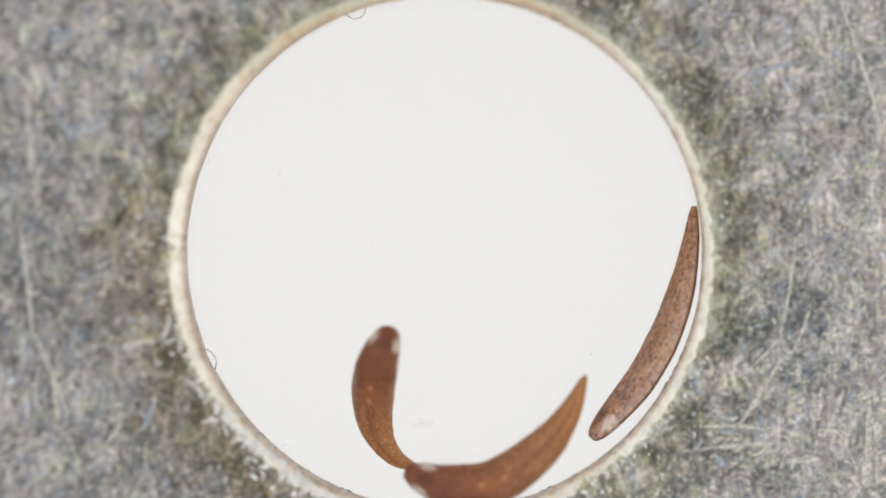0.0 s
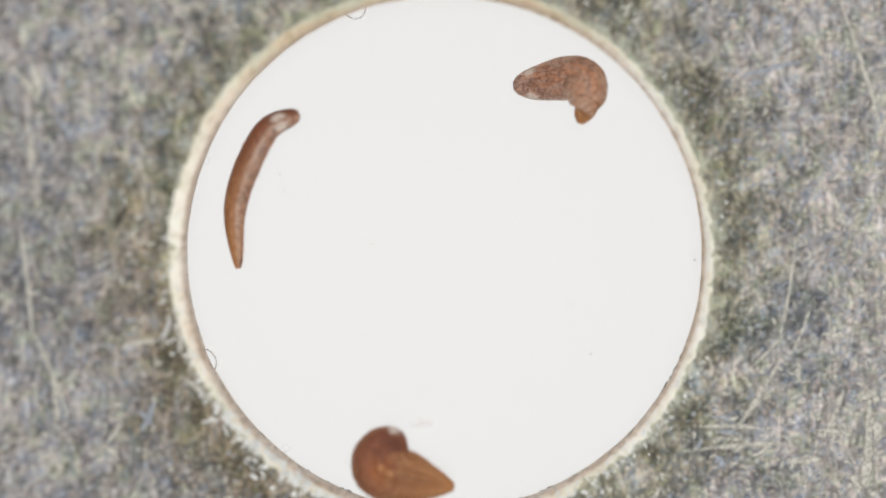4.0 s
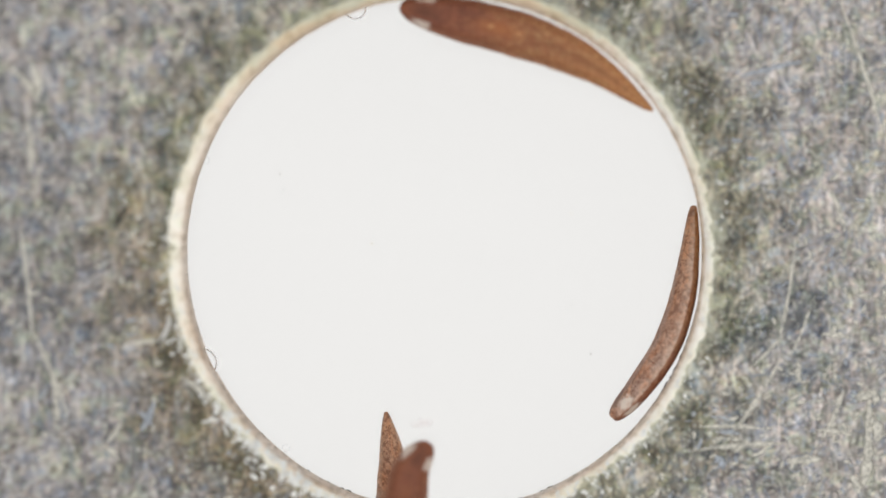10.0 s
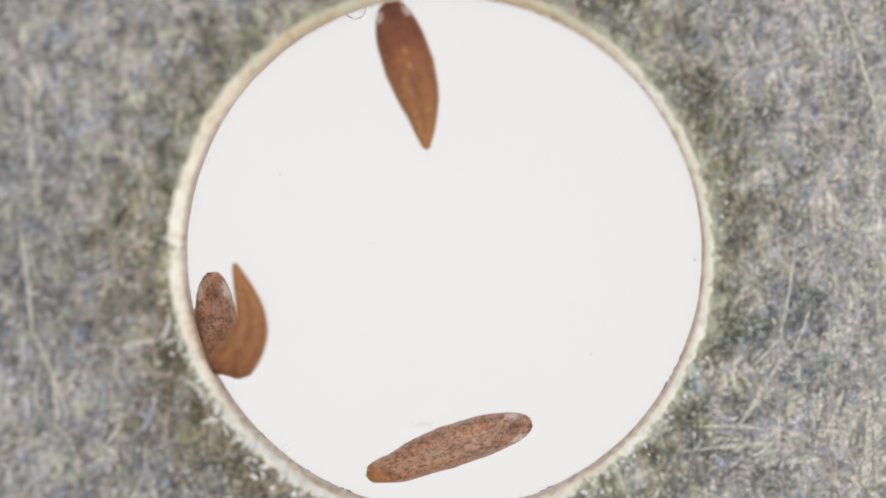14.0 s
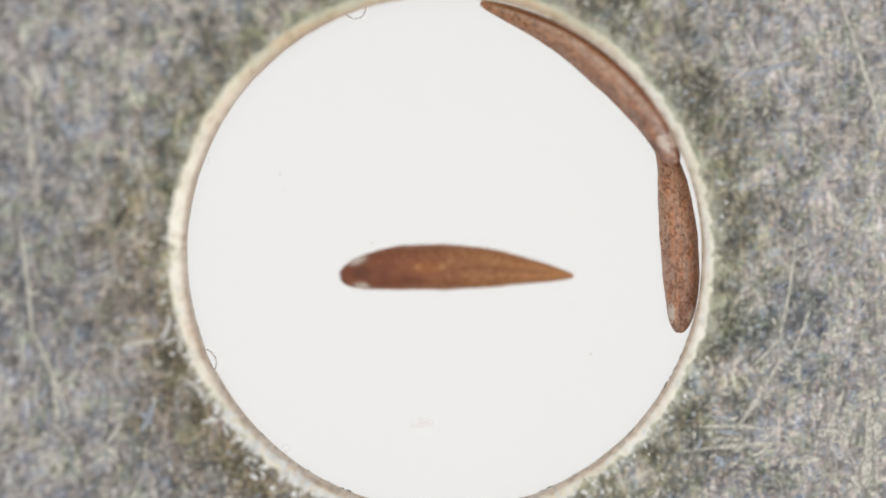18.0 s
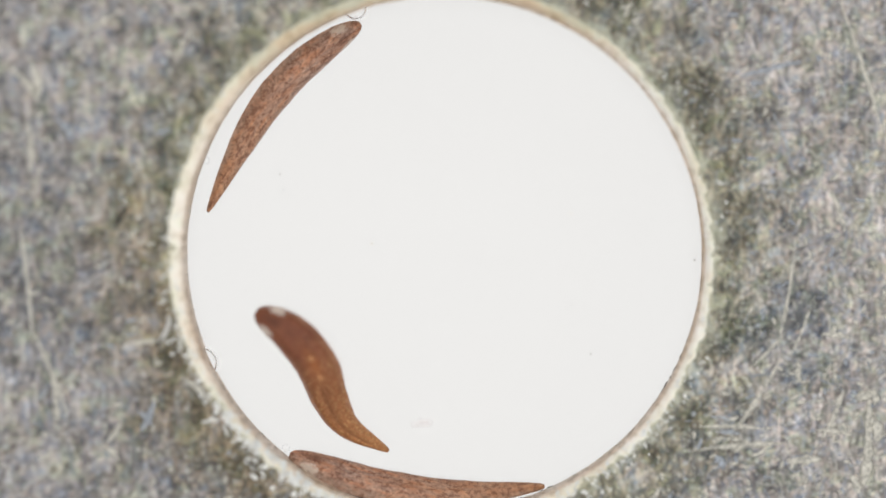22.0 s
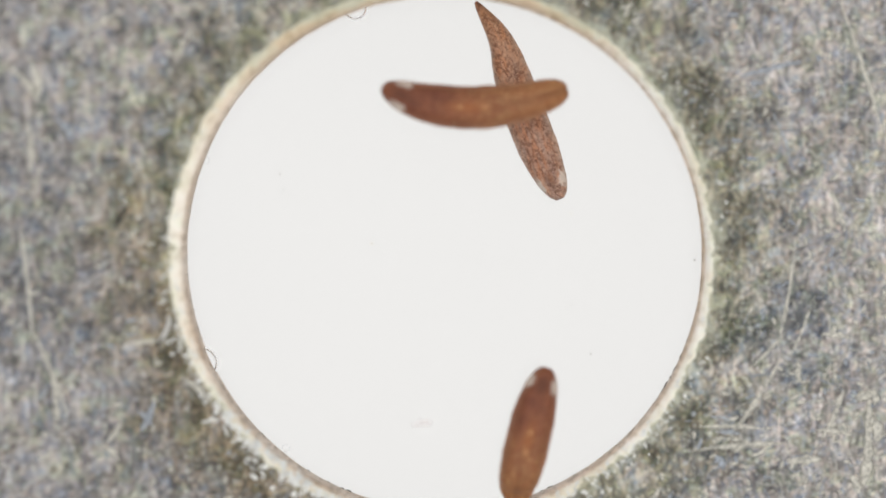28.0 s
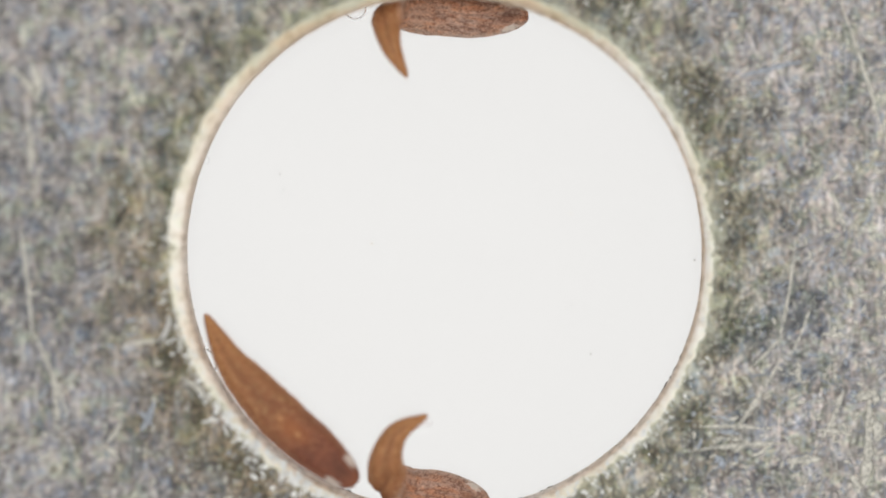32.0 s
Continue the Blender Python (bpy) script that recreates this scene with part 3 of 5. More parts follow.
wear("cool_scuffing", WEAR_BLUE, 22, 350, "fine bluish scuffs all over the zinc", on_plate)
wear("sparkle_flaking", FLAKE, 23, 520, "bright flakes and painted sparkle along the worn edge of the hole", on_edge)

# bright lumps where the plating is knocked up
for number, (x, y, long, width, lean) in enumerate(((10.43, -3.59, 0.20, 0.11, 0.3), (10.72, -3.62, 0.12, 0.17, 0.1), (10.62, -4.25, 0.15, 0.09, 1.3), (10.25, -4.05, 0.12, 0.07, 0.8))):
    lump = part("lump", mesh_of("lump", *blob(long, width, 0.03, 8, 16, 0.9, 60 + number), SCRATCH), SCRATCH, washer, "bright lump of knocked-up plating")
    lump.matrix_basis = Matrix.Translation((x * MM, y * MM, (2.005 + rise(x, y)) * MM)) @ Matrix.Rotation(lean, 4, "Z")

# a curled white fibre on the plate
curl = []
for k in range(15):
    u = k / 14
    curl.append((math.sin(u * 2.0) * 0.20 - 0.1, -0.30 + u * 0.62, 0.03 * math.sin(u * 3.1)))
fibre = tagged(new("fibre", mesh_of("fibre", *tube(curl, [0.022 + 0.026 * math.sin(k / 14 * 3.14) for k in range(15)], 7), FIBRE)),
               "short curled white fibre lying on the washer", "fibre")
fibre.matrix_basis = Matrix.Translation(Vector((-6.947, -1.911, 2.035 + rise(-6.947, -1.911))) * MM) @ Matrix.Rotation(radians(-4), 4, "Z")

# air bubbles caught against the edge of the hole
def bubble(place, radius, mat):
    ob = tagged(new("air_bubble", mesh_of("air_bubble", *blob(radius, radius, radius * 0.55, 16, 28), mat)),
                "small clear air bubble against the washer's edge", "bubble", group="air bubbles")
    ob.location = (place[0] * MM, place[1] * MM, radius * 0.55 * MM)
    ob.visible_shadow = False


bubble((-2.26, 6.13, 0.20), 0.30, AIR)
bubble((-6.12, -2.80, 0.20), 0.42, AIR)
bubble((-6.017, 2.307, 0.10), 0.09, FAINT_AIR)
bubble((-4.009, -4.942, 0.10), 0.10, FAINT_AIR)

# specks of dust on the slide
def dust(x, y, size, seed):
    mat, look_of = {13: (SPECK_PALE, "pale grey"), 14: (SPECK_PALE, "pale grey"), 5: (SPECK_OCHRE, "yellowish"), 6: (SPECK_OCHRE, "yellowish")}.get(seed, (SPECK, "dark"))
    ob = tagged(new("dust_speck", mesh_of("dust_speck", *blob(size, size * 0.7, size * 0.4, 5, 8, 0.8, seed), mat)),
                f"tiny {look_of} speck of dust on the glass slide", "speck", group="dust specks")
    ob.location = (x * MM, y * MM, size * 0.35 * MM)


for number, ((x, y, _), size) in enumerate((
        ((3.670, -2.566, 0.00), 0.022), ((6.293, -0.200, 0.00), 0.04), ((6.194, -0.100, 0.00), 0.02), ((-4.155, 1.953, 0.00), 0.025), ((-4.070, 1.554, 0.00), 0.02),
        ((-1.846, 0.214, 0.00), 0.028), ((3.172, 0.955, 0.00), 0.022), ((1.703, 0.442, 0.00), 0.017), ((2.288, 1.953, 0.00), 0.017), ((-0.592, 3.735, 0.00), 0.015),
        ((-2.630, 4.191, 0.00), 0.018), ((-5.980, 0.485, 0.00), 0.016), ((0.777, -0.542, 0.00), 0.014), ((3.200, -1.354, 0.00), 0.03), ((3.086, -1.440, 0.00), 0.022),
        ((0.606, 3.792, 0.00), 0.014), ((-2.758, 4.219, 0.00), 0.012), ((-5.196, 2.537, 0.00), 0.012), ((-0.435, -0.912, 0.00), 0.011), ((-4.283, 2.024, 0.00), 0.014))):
    dust(x, y, size * 0.8, number)

# a faint pinkish film on the slide
def smear(place, rx, ry, seed):
    ob = tagged(new("film", mesh_of("film", *blob(rx, ry, 0.01, 4, 24, 0.5, seed), PINK)), "faint pinkish film dried on the glass slide", "stain")
    ob.location = (place[0] * MM, place[1] * MM, 0.012 * MM)
    ob.visible_shadow = False


smear((-0.56, -4.33, 0.00), 0.74, 0.27, 4)


# ---- the flatworms ----
COUNT = 49
LENGTH, HALF_WIDTH, HALF_DEPTH = 5.7, 0.565, 0.345


def girth(s):
    """Half width of the body along it, head 0 to tail 1, as a share of the widest."""
    stops = ((0.0, 0.12), (0.01, 0.30), (0.03, 0.46), (0.06, 0.61), (0.10, 0.74), (0.16, 0.86), (0.24, 0.95), (0.34, 1.0), (0.45, 1.0),
             (0.58, 0.92), (0.7, 0.76), (0.82, 0.53), (0.91, 0.34), (0.965, 0.20), (0.99, 0.11), (1.0, 0.05))
    s = min(1.0, max(0.0, s))
    for (a, ga), (b, gb) in zip(stops, stops[1:]):
        if s <= b:
            return (ga + (gb - ga) * (s - a) / (b - a)) * (1 + 0.012 * math.sin(31 * s) + 0.006 * math.sin(73 * s + 1))
    return 0.02


def ring_piece(s, sign, shift):
    """One strip of a slice of the body: a flattened barrel with a thin margin that overlaps its neighbours. sign: -1 or 1, the body's side,
    or 0 for its middle; shift sets one worm's pattern apart from another's."""
    step = 1.0 / (COUNT - 1)
    cuts, count = (-1.3, -1.0, -0.6, -0.2, 0.2, 0.6, 1.0, 1.3), 28
    cuts = [u for u in cuts if -0.001 <= s + u * step <= 1.001]
    if s < step / 2:
        cuts = [0.0, 0.08, 0.18, 0.32, 0.5, 0.75, 1.0, 1.3]
    verts, body = [], []
    marks = {"along": [], "pale": [], "core": [], "stripe": [], "flank": [], "warm": []}
    for u in cuts:
        at = s + u * step
        g = girth(at)
        shrink = 1 - 0.10 * (abs(u) / 1.3) ** 4
        half = 0.7 * HALF_WIDTH * g * shrink
        deep = HALF_DEPTH * (0.25 * g + 0.75 * math.sqrt(g)) * shrink
        for j in range(count):
            a = 2 * math.pi * j / count
            y, z = math.cos(a), math.sin(a)
            y = math.copysign(abs(y) ** 0.9, y)
            rise = math.copysign((1 - abs(y) ** 2.5) ** 1.08, z) if abs(z) > 1e-6 else 0.0
            verts.append(((at - s) * LENGTH * MM, half * y * MM, deep * rise * (1.0 if z > 0 else 0.85) * MM))
            out = 0.7 * y + 0.3 * sign
            body.extend((at * LENGTH + shift, out * HALF_WIDTH * g + 3.7 * shift, verts[-1][2] / MM))
            far = abs(out)
            marks["along"].append(at)
            marks["pale"].append(math.exp(-((at - 0.085) / 0.05) ** 2) * ease(far, 0.34, 0.75) * (1 - 0.5 * ease(far, 0.85, 1.0)))
            marks["core"].append(math.exp(-((at - 0.09) / 0.05) ** 2) * (1 - ease(far, 0.15, 0.5)))
            marks["stripe"].append(math.exp(-(out / 0.12) ** 2) * ease(at, 0.42, 0.6) * (1 - ease(at, 0.85, 0.95)))
            marks["flank"].append(ease(far, 0.72, 0.98))
            marks["warm"].append(math.exp(-((at - 0.36) / 0.08) ** 2) * math.exp(-(out / 0.3) ** 2))
    faces = []
    for i in range(len(cuts) - 1):
        for j in range(count):
            l = (j + 1) % count
            faces.append((i * count + j, i * count + l, (i + 1) * count + l, (i + 1) * count + j))
    faces.append(tuple(range(count))[::-1])
    faces.append(tuple((len(cuts) - 1) * count + j for j in range(count)))
    me = mesh_of("body_segment", verts, faces, SKIN)
    for edge in me.edges:
        i, j = edge.vertices
        if i % count == j % count and i % count in (0, count // 2):
            edge.use_edge_sharp = True
    for name, values in marks.items():
        me.attributes.new(name, "FLOAT", "POINT").data.foreach_set("value", values)
    me.attributes.new("body", "FLOAT_VECTOR", "POINT").data.foreach_set("vector", body)
    return me


PATCH = mesh_of("head_patch", *blob(0.14, 0.05, 0.075, 8, 14, 0.3, 3), PALE)
SPOT = mesh_of("pore", *blob(0.085, 0.07, 0.03, 6, 10, 0.35, 5), PORE)


def flatworm(label, shift):
    worm = tagged(new("flatworm"), label, "flatworm", group="flatworms in the dish")
    strips = []
    for i in range(COUNT):
        s = i / (COUNT - 1)
        for sign in (-1, 0, 1):
            piece = part("head" if s < 0.1 else "tail_segment" if s > 0.84 else "body_segment", ring_piece(s, sign, shift), SKIN, worm)
            strips.append((piece, i, sign))
            if i == 4 and sign:
                mark = part("head_patch", PATCH, PALE, piece, "pale cream patch beside the head")
                mark.location = (0.02 * MM, sign * 0.165 * MM, 0.0)
            if sign == 0 and i in (16, 21):
                dot = part("pore", SPOT, PORE, piece, "pale pore on the belly")
                dot.location = (0, 0, -HALF_DEPTH * 0.835 * MM)
    return worm, strips


def spline(points, steps=14):
    """A smooth line through the points."""
    p = [points[0] * 2 - points[1], *points, points[-1] * 2 - points[-2]]
    line = []
    for i in range(1, len(p) - 2):
        for k in range(steps):
            u = k / steps
            line.append(0.5 * (2 * p[i] + (p[i + 1] - p[i - 1]) * u + (2 * p[i - 1] - 5 * p[i] + 4 * p[i + 1] - p[i + 2]) * u * u
                               + (3 * p[i] - p[i - 1] - 3 * p[i + 1] + p[i + 2]) * u ** 3))
    line.append(p[-2])
    return line


class Track:
    """A worm's stances in time, each a line from head to tail, and the poses of its pieces between them."""
    ZONE = 0.1

    def __init__(self):
        self.times, self.places, self.rolls, self.folds, self.widths = [], [], [], [], []

    def at(self, t, roll, twist, wide, *points):
        """roll: 0 with the back up, 180 with the belly up; twist: how much it turns on towards the tail,
        or where along the body it folds over, and the roll beyond. Points in millimetres, head first."""
        line = spline([Vector(p) for p in points])
        reach = [0.0]
        for a, b in zip(line, line[1:]):
            reach.append(reach[-1] + (b - a).length)
        places, k = [], 0
        for i in range(COUNT):
            want = reach[-1] * i / (COUNT - 1)
            while k < len(line) - 2 and reach[k + 1] < want:
                k += 1
            u = (want - reach[k]) / max(1e-9, reach[k + 1] - reach[k])
            places.append(line[k].lerp(line[k + 1], min(1.0, u)))
        fold = isinstance(twist, tuple)
        self.times.append(t), self.places.append(places), self.widths.append(wide)
        self.rolls.append((roll, 0.0 if fold else twist))
        self.folds.append((twist[0], roll, twist[1]) if fold else None)

    def frame_of(self, way, roll):
        """Turn of a piece that heads along way, rolled about it."""
        up = Vector((0, 0, 1))
        back = (up - way * up.dot(way)).normalized()
        back = Matrix.Rotation(radians(-roll), 3, way) @ back
        return Matrix((way, back.cross(way), back)).transposed().to_quaternion()

    def stance(self, t):
        """Places and turns of all pieces and the width at t."""
        ts = self.times
        k = max(0, min(len(ts) - 2, sum(1 for x in ts if x <= t) - 1))
        span = ts[k + 1] - ts[k]
        u = (t - ts[k]) / span
        wide = self.widths[k] + (self.widths[k + 1] - self.widths[k]) * u
        places = []
        for i in range(COUNT):
            a, b = self.places[k][i], self.places[k + 1][i]
            va = (b - self.places[k - 1][i]) / (ts[k + 1] - ts[k - 1]) if k else (b - a) / span
            vb = (self.places[k + 2][i] - a) / (ts[k + 2] - ts[k]) if k + 2 < len(ts) else (b - a) / span
            places.append(a * (2 * u ** 3 - 3 * u * u + 1) + va * span * (u ** 3 - 2 * u * u + u)
                          + b * (3 * u * u - 2 * u ** 3) + vb * span * (u ** 3 - u * u))
        ways = [(places[min(i + 1, COUNT - 1)] - places[max(i - 1, 0)]).normalized() for i in range(COUNT)]
        (r0, w0), (r1, w1) = self.rolls[k], self.rolls[k + 1]
        f0, f1 = self.folds[k], self.folds[k + 1]
        if not (f0 or f1):
            gap = (r1 - r0 + 180) % 360 - 180
            roll, twist = r0 + gap * u, w0 + (w1 - w0) * u
            return places, [self.frame_of(ways[i], roll + twist * i / (COUNT - 1)) for i in range(COUNT)], wide

        def joined(fold, other, roll):
            """The fold of a stance, or one that has run off the end of the body."""
            if fold:
                return fold
            head_near = abs((roll - other[1] + 180) % 360 - 180)
            tail_near = abs((roll - other[2] + 180) % 360 - 180)
            return (1.1, roll, other[2]) if head_near < tail_near else (-0.1, other[1], roll)

        a, b = joined(f0, f1, r0), joined(f1, f0, r1)
        where, head, tail = (a[j] + (((b[j] - a[j] + 180) % 360 - 180) if j else b[j] - a[j]) * u for j in range(3))
        first = math.floor((where - self.ZONE) * (COUNT - 1))
        last = math.ceil((where + self.ZONE) * (COUNT - 1))
        start, stop = max(0, first), min(COUNT - 1, last)
        turns = [self.frame_of(ways[i], head if i <= first else tail) for i in range(COUNT)]
        if stop - start < 2 or first < 0 or last > COUNT - 1:
            # the fold is only at a tip: a plain twist
            for i in range(start, stop + 1):
                turns[i] = self.frame_of(ways[i], head + (tail - head) * ease(i, first, last))
            return places, turns, wide
        # the strip turns over about the crease, and the pieces follow the bend
        flat_a, flat_b = ways[max(0, start - 1)].copy(), ways[min(COUNT - 1, stop + 1)].copy()
        flat_a.z, flat_b.z = 0.0, 0.0
        qa, qb = self.frame_of(flat_a.normalized(), head), self.frame_of(flat_b.normalized(), tail)
        over = qb @ qa.inverted()
        axis, angle = over.to_axis_angle()
        rise = places[stop].z - places[start].z
        if (Quaternion(axis, angle / 2) @ qa @ Vector((1, 0, 0))).z * rise < 0:
            angle -= 2 * math.pi
        step = sum((places[i + 1] - places[i]).length for i in range(COUNT - 1)) / (COUNT - 1)
        count = stop - start
        walked = [Vector((0, 0, 0))]
        for i in range(count):
            q = Quaternion(axis, angle * (i + 0.5) / count) @ qa
            walked.append(walked[-1] + q @ Vector((step, 0, 0)))
        miss = places[stop] - places[start] - walked[-1]
        origin = places[start].copy()
        for i in range(count + 1):
            turns[start + i] = Quaternion(axis, angle * i / count) @ qa
            if 0 < i < count:
                places[start + i] = origin + walked[i] + miss * (i / count)
        return places, turns, wide

    def drive(self, worm, strips):
        times = [k * 0.125 for k in range(257)]
        half = COUNT // 2
        states = [self.stance(t) for t in times]
        base = [Matrix.Translation(Vector((st[0][half].x, st[0][half].y, 0)) * MM) for st in states]
        walk(worm, list(zip(times, base)))
        for piece, i, sign in strips:
            rows = []
            for t, (places, turns, wide), b in zip(times, states, base):
                aside = turns[i] @ Vector((0, sign * max(0.04, wide - 0.7) * HALF_WIDTH * girth(i / (COUNT - 1)), 0))
                rows.append((t, b.inverted() @ Matrix.LocRotScale((places[i] + aside) * MM, turns[i], None)))
            walk(piece, rows)


def motions():
    way = Track()
    way.at(0.0, 180, -36, 1.0, (-1.340, -1.878, 1.68), (-1.678, -2.792, 1.63), (-1.819, -3.734, 0.78), (-1.697, -4.529, 0.40), (-1.286, -5.143, 0.34), (-0.718, -5.442, 0.32))
    way.at(0.5, 180, -18, 0.92, (-0.906, 0.338, 1.62), (-1.369, -0.897, 1.62), (-1.687, -2.314, 1.04), (-1.754, -3.748, 0.42), (-1.286, -4.915, 0.37))
    way.at(1.0, 180, 0, 0.9, (0.918, 1.798, 1.62), (-0.036, 1.110, 1.62), (-0.850, 0.282, 1.62), (-1.439, -0.686, 1.62), (-1.734, -1.739, 1.62), (-1.664, -2.764, 1.62))
    way.at(1.5, 180, 0, 1.0, (2.252, 2.851, 1.62), (1.298, 2.822, 1.62), (0.315, 1.910, 1.62), (-0.527, 0.647, 1.62), (-1.187, -0.686, 1.62))
    way.at(2.0, 180, 0, 0.85, (4.301, 3.089, 1.62), (3.402, 2.892, 1.62), (2.139, 2.723, 1.62), (1.017, 2.261, 1.62), (0.174, 1.601, 1.62), (-0.470, 0.689, 1.62))
    way.at(2.5, 180, 0, 1.0, (5.087, 3.454, 1.62), (4.105, 3.145, 1.62), (2.841, 2.893, 1.62), (1.578, 2.640, 1.62), (0.512, 2.162, 1.62))
    way.at(3.0, 180, 0, 1.02, (4.947, 4.038, 1.04), (4.778, 3.651, 1.62), (3.964, 3.061, 1.62), (2.982, 2.851, 1.62), (1.760, 2.851, 1.62))
    way.at(3.5, 0, (0.42, 180), 1.0, (3.588, 3.638, 0.32), (4.226, 3.637, 0.37), (4.749, 3.660, 1.36), (4.377, 3.237, 1.83), (3.397, 2.889, 1.78), (2.067, 2.848, 1.73))
    way.at(4.5, 0, 0, 1.0, (-0.249, 4.704, 0.33), (0.888, 4.945, 0.33), (2.096, 4.917, 0.33), (3.233, 4.562, 0.33), (4.227, 3.922, 0.33))
    way.at(5.5, 0, 0, 1.0, (-4.327, 4.491, 0.33), (-3.233, 5.059, 0.33), (-1.812, 5.556, 0.33), (-0.249, 5.940, 0.33), (1.314, 5.897, 0.33))
    way.at(6.0, 0, 0, 0.92, (-5.833, 2.330, 0.33), (-5.151, 3.296, 0.33), (-4.227, 4.319, 0.33), (-3.232, 5.129, 0.33), (-2.238, 5.627, 0.33), (-1.528, 5.868, 0.33))
    way.at(6.5, 0, 0, 1.0, (-5.336, 1.364, 0.33), (-5.435, 2.217, 0.33), (-4.938, 3.638, 0.33), (-4.086, 4.704, 0.33), (-3.062, 5.315, 0.33))
    way.at(7.0, 10, 0, 0.78, (-4.355, -1.108, 0.33), (-4.866, -0.412, 0.33), (-5.193, 0.583, 0.33), (-5.236, 1.648, 0.33), (-5.151, 2.714, 0.33), (-4.923, 3.637, 0.33), (-4.582, 4.405, 0.33))
    way.at(7.5, 0, 0, 0.95, (-2.665, -2.245, 0.33), (-3.517, -1.264, 0.33), (-4.370, -0.199, 0.33), (-5.080, 0.938, 0.33), (-5.677, 2.189, 0.33))
    way.at(8.0, 0, 0, 0.95, (-1.684, -4.347, 0.33), (-2.210, -3.367, 0.33), (-2.863, -2.145, 0.33), (-3.573, -1.023, 0.33), (-4.284, -0.199, 0.33), (-5.079, 0.270, 0.33))
    way.at(8.5, 0, 0, 0.97, (-1.016, -5.911, 0.33), (-1.599, -4.746, 0.33), (-2.238, -3.467, 0.33), (-2.807, -2.188, 0.33), (-3.403, -0.966, 0.33))
    way.at(9.0, 0, 0, 0.9, (-0.846, -6.592, 0.33), (-0.931, -6.024, 0.33), (-1.286, -5.029, 0.33), (-1.783, -4.106, 0.33), (-2.295, -3.211, 0.33), (-2.806, -2.443, 0.33))
    way.at(9.5, 180, (0.45, 0), 0.97, (-1.060, -4.572, 1.68), (-1.115, -5.383, 1.73), (-1.162, -6.176, 1.36), (-1.314, -5.882, 0.35), (-1.500, -4.889, 0.31), (-1.812, -3.780, 0.31))
    way.at(10.0, 180, (0.5, 0), 0.98, (-0.387, -4.752, 1.73), (-0.835, -5.380, 1.78), (-1.018, -6.233, 1.58), (-1.201, -6.237, 0.35), (-1.315, -5.244, 0.31), (-1.485, -4.036, 0.31))
    way.at(10.5, 180, (0.58, 0), 1.05, (0.035, -3.420, 1.73), (-0.386, -4.189, 1.78), (-0.877, -5.170, 1.78), (-1.236, -5.772, 1.04), (-1.386, -5.031, 0.31), (-1.528, -4.065, 0.31))
    way.at(11.0, 180, (0.85, 0), 0.98, (0.118, -1.626, 1.68), (0.146, -2.510, 1.68), (0.104, -3.491, 1.68), (-0.218, -4.375, 1.68), (-0.924, -5.362, 1.04), (-0.391, -4.888, 0.31))
    way.at(11.5, 180, 0, 0.92, (-0.387, 0.787, 1.62), (-0.274, -0.476, 1.62), (-0.134, -1.880, 1.62), (-0.134, -3.143, 1.62), (-0.331, -4.322, 1.62))
    way.at(12.0, 180, 0, 0.85, (-0.471, 3.552, 1.62), (-0.387, 2.191, 1.62), (-0.345, 0.787, 1.62), (-0.274, -0.686, 1.62), (-0.134, -2.161, 1.62))
    way.at(12.5, 180, 0, 0.9, (-0.499, 6.037, 1.62), (-0.457, 4.858, 1.62), (-0.457, 3.454, 1.62), (-0.415, 2.051, 1.62), (-0.387, 0.647, 1.62))
    way.at(13.0, 180, 0, 0.98, (-0.274, 6.261, 1.62), (-0.317, 5.279, 1.62), (-0.429, 4.016, 1.62), (-0.457, 2.752, 1.62), (-0.331, 1.461, 1.62))
    way.at(13.5, 180, 0, 1.02, (-1.860, 6.008, 1.62), (-1.088, 5.911, 1.62), (-0.597, 5.139, 1.62), (-0.499, 3.875, 1.62), (-0.640, 2.134, 1.62))
    way.at(14.0, 180, 0, 1.1, (-1.369, 6.177, 1.62), (-1.159, 5.420, 1.62), (-0.878, 4.577, 1.62), (-0.597, 3.594, 1.62), (-0.457, 2.584, 1.62))
    way.at(14.5, 180, 0, 1.02, (-1.159, 6.206, 1.62), (-0.920, 5.420, 1.62), (-0.696, 4.507, 1.62), (-0.499, 3.524, 1.62), (-0.429, 2.485, 1.62))
    way.at(15.5, 0, (0.45, 180), 0.95, (0.177, 5.841, 0.33), (-0.533, 5.911, 0.35), (-1.236, 5.985, 1.04), (-1.439, 5.419, 1.63), (-1.369, 4.577, 1.63), (-1.018, 3.594, 1.63))
    way.at(16.5, 0, 0, 0.95, (3.588, 5.173, 0.33), (2.451, 5.130, 0.33), (1.314, 4.874, 0.33), (0.177, 5.087, 0.33), (-0.959, 5.400, 0.33))
    way.at(17.0, 0, 0, 0.85, (5.222, 3.425, 0.33), (4.298, 4.135, 0.33), (3.162, 4.803, 0.33), (1.598, 5.230, 0.33), (0.007, 5.585, 0.33))
    way.at(17.5, 0, 0, 0.92, (5.861, 1.009, 0.33), (5.549, 2.075, 0.33), (5.080, 3.141, 0.33), (4.369, 4.206, 0.33), (3.446, 4.988, 0.33))
    way.at(18.0, 0, 0, 0.85, (5.889, -2.031, 0.33), (5.946, -1.193, 0.33), (5.917, -0.199, 0.33), (5.818, 0.938, 0.33), (5.619, 2.217, 0.33), (5.150, 3.353, 0.33))
    way.at(18.5, 0, 0, 0.95, (4.583, -3.865, 0.33), (5.151, -2.756, 0.33), (5.648, -1.478, 0.33), (5.890, -0.057, 0.33), (5.918, 1.393, 0.33))
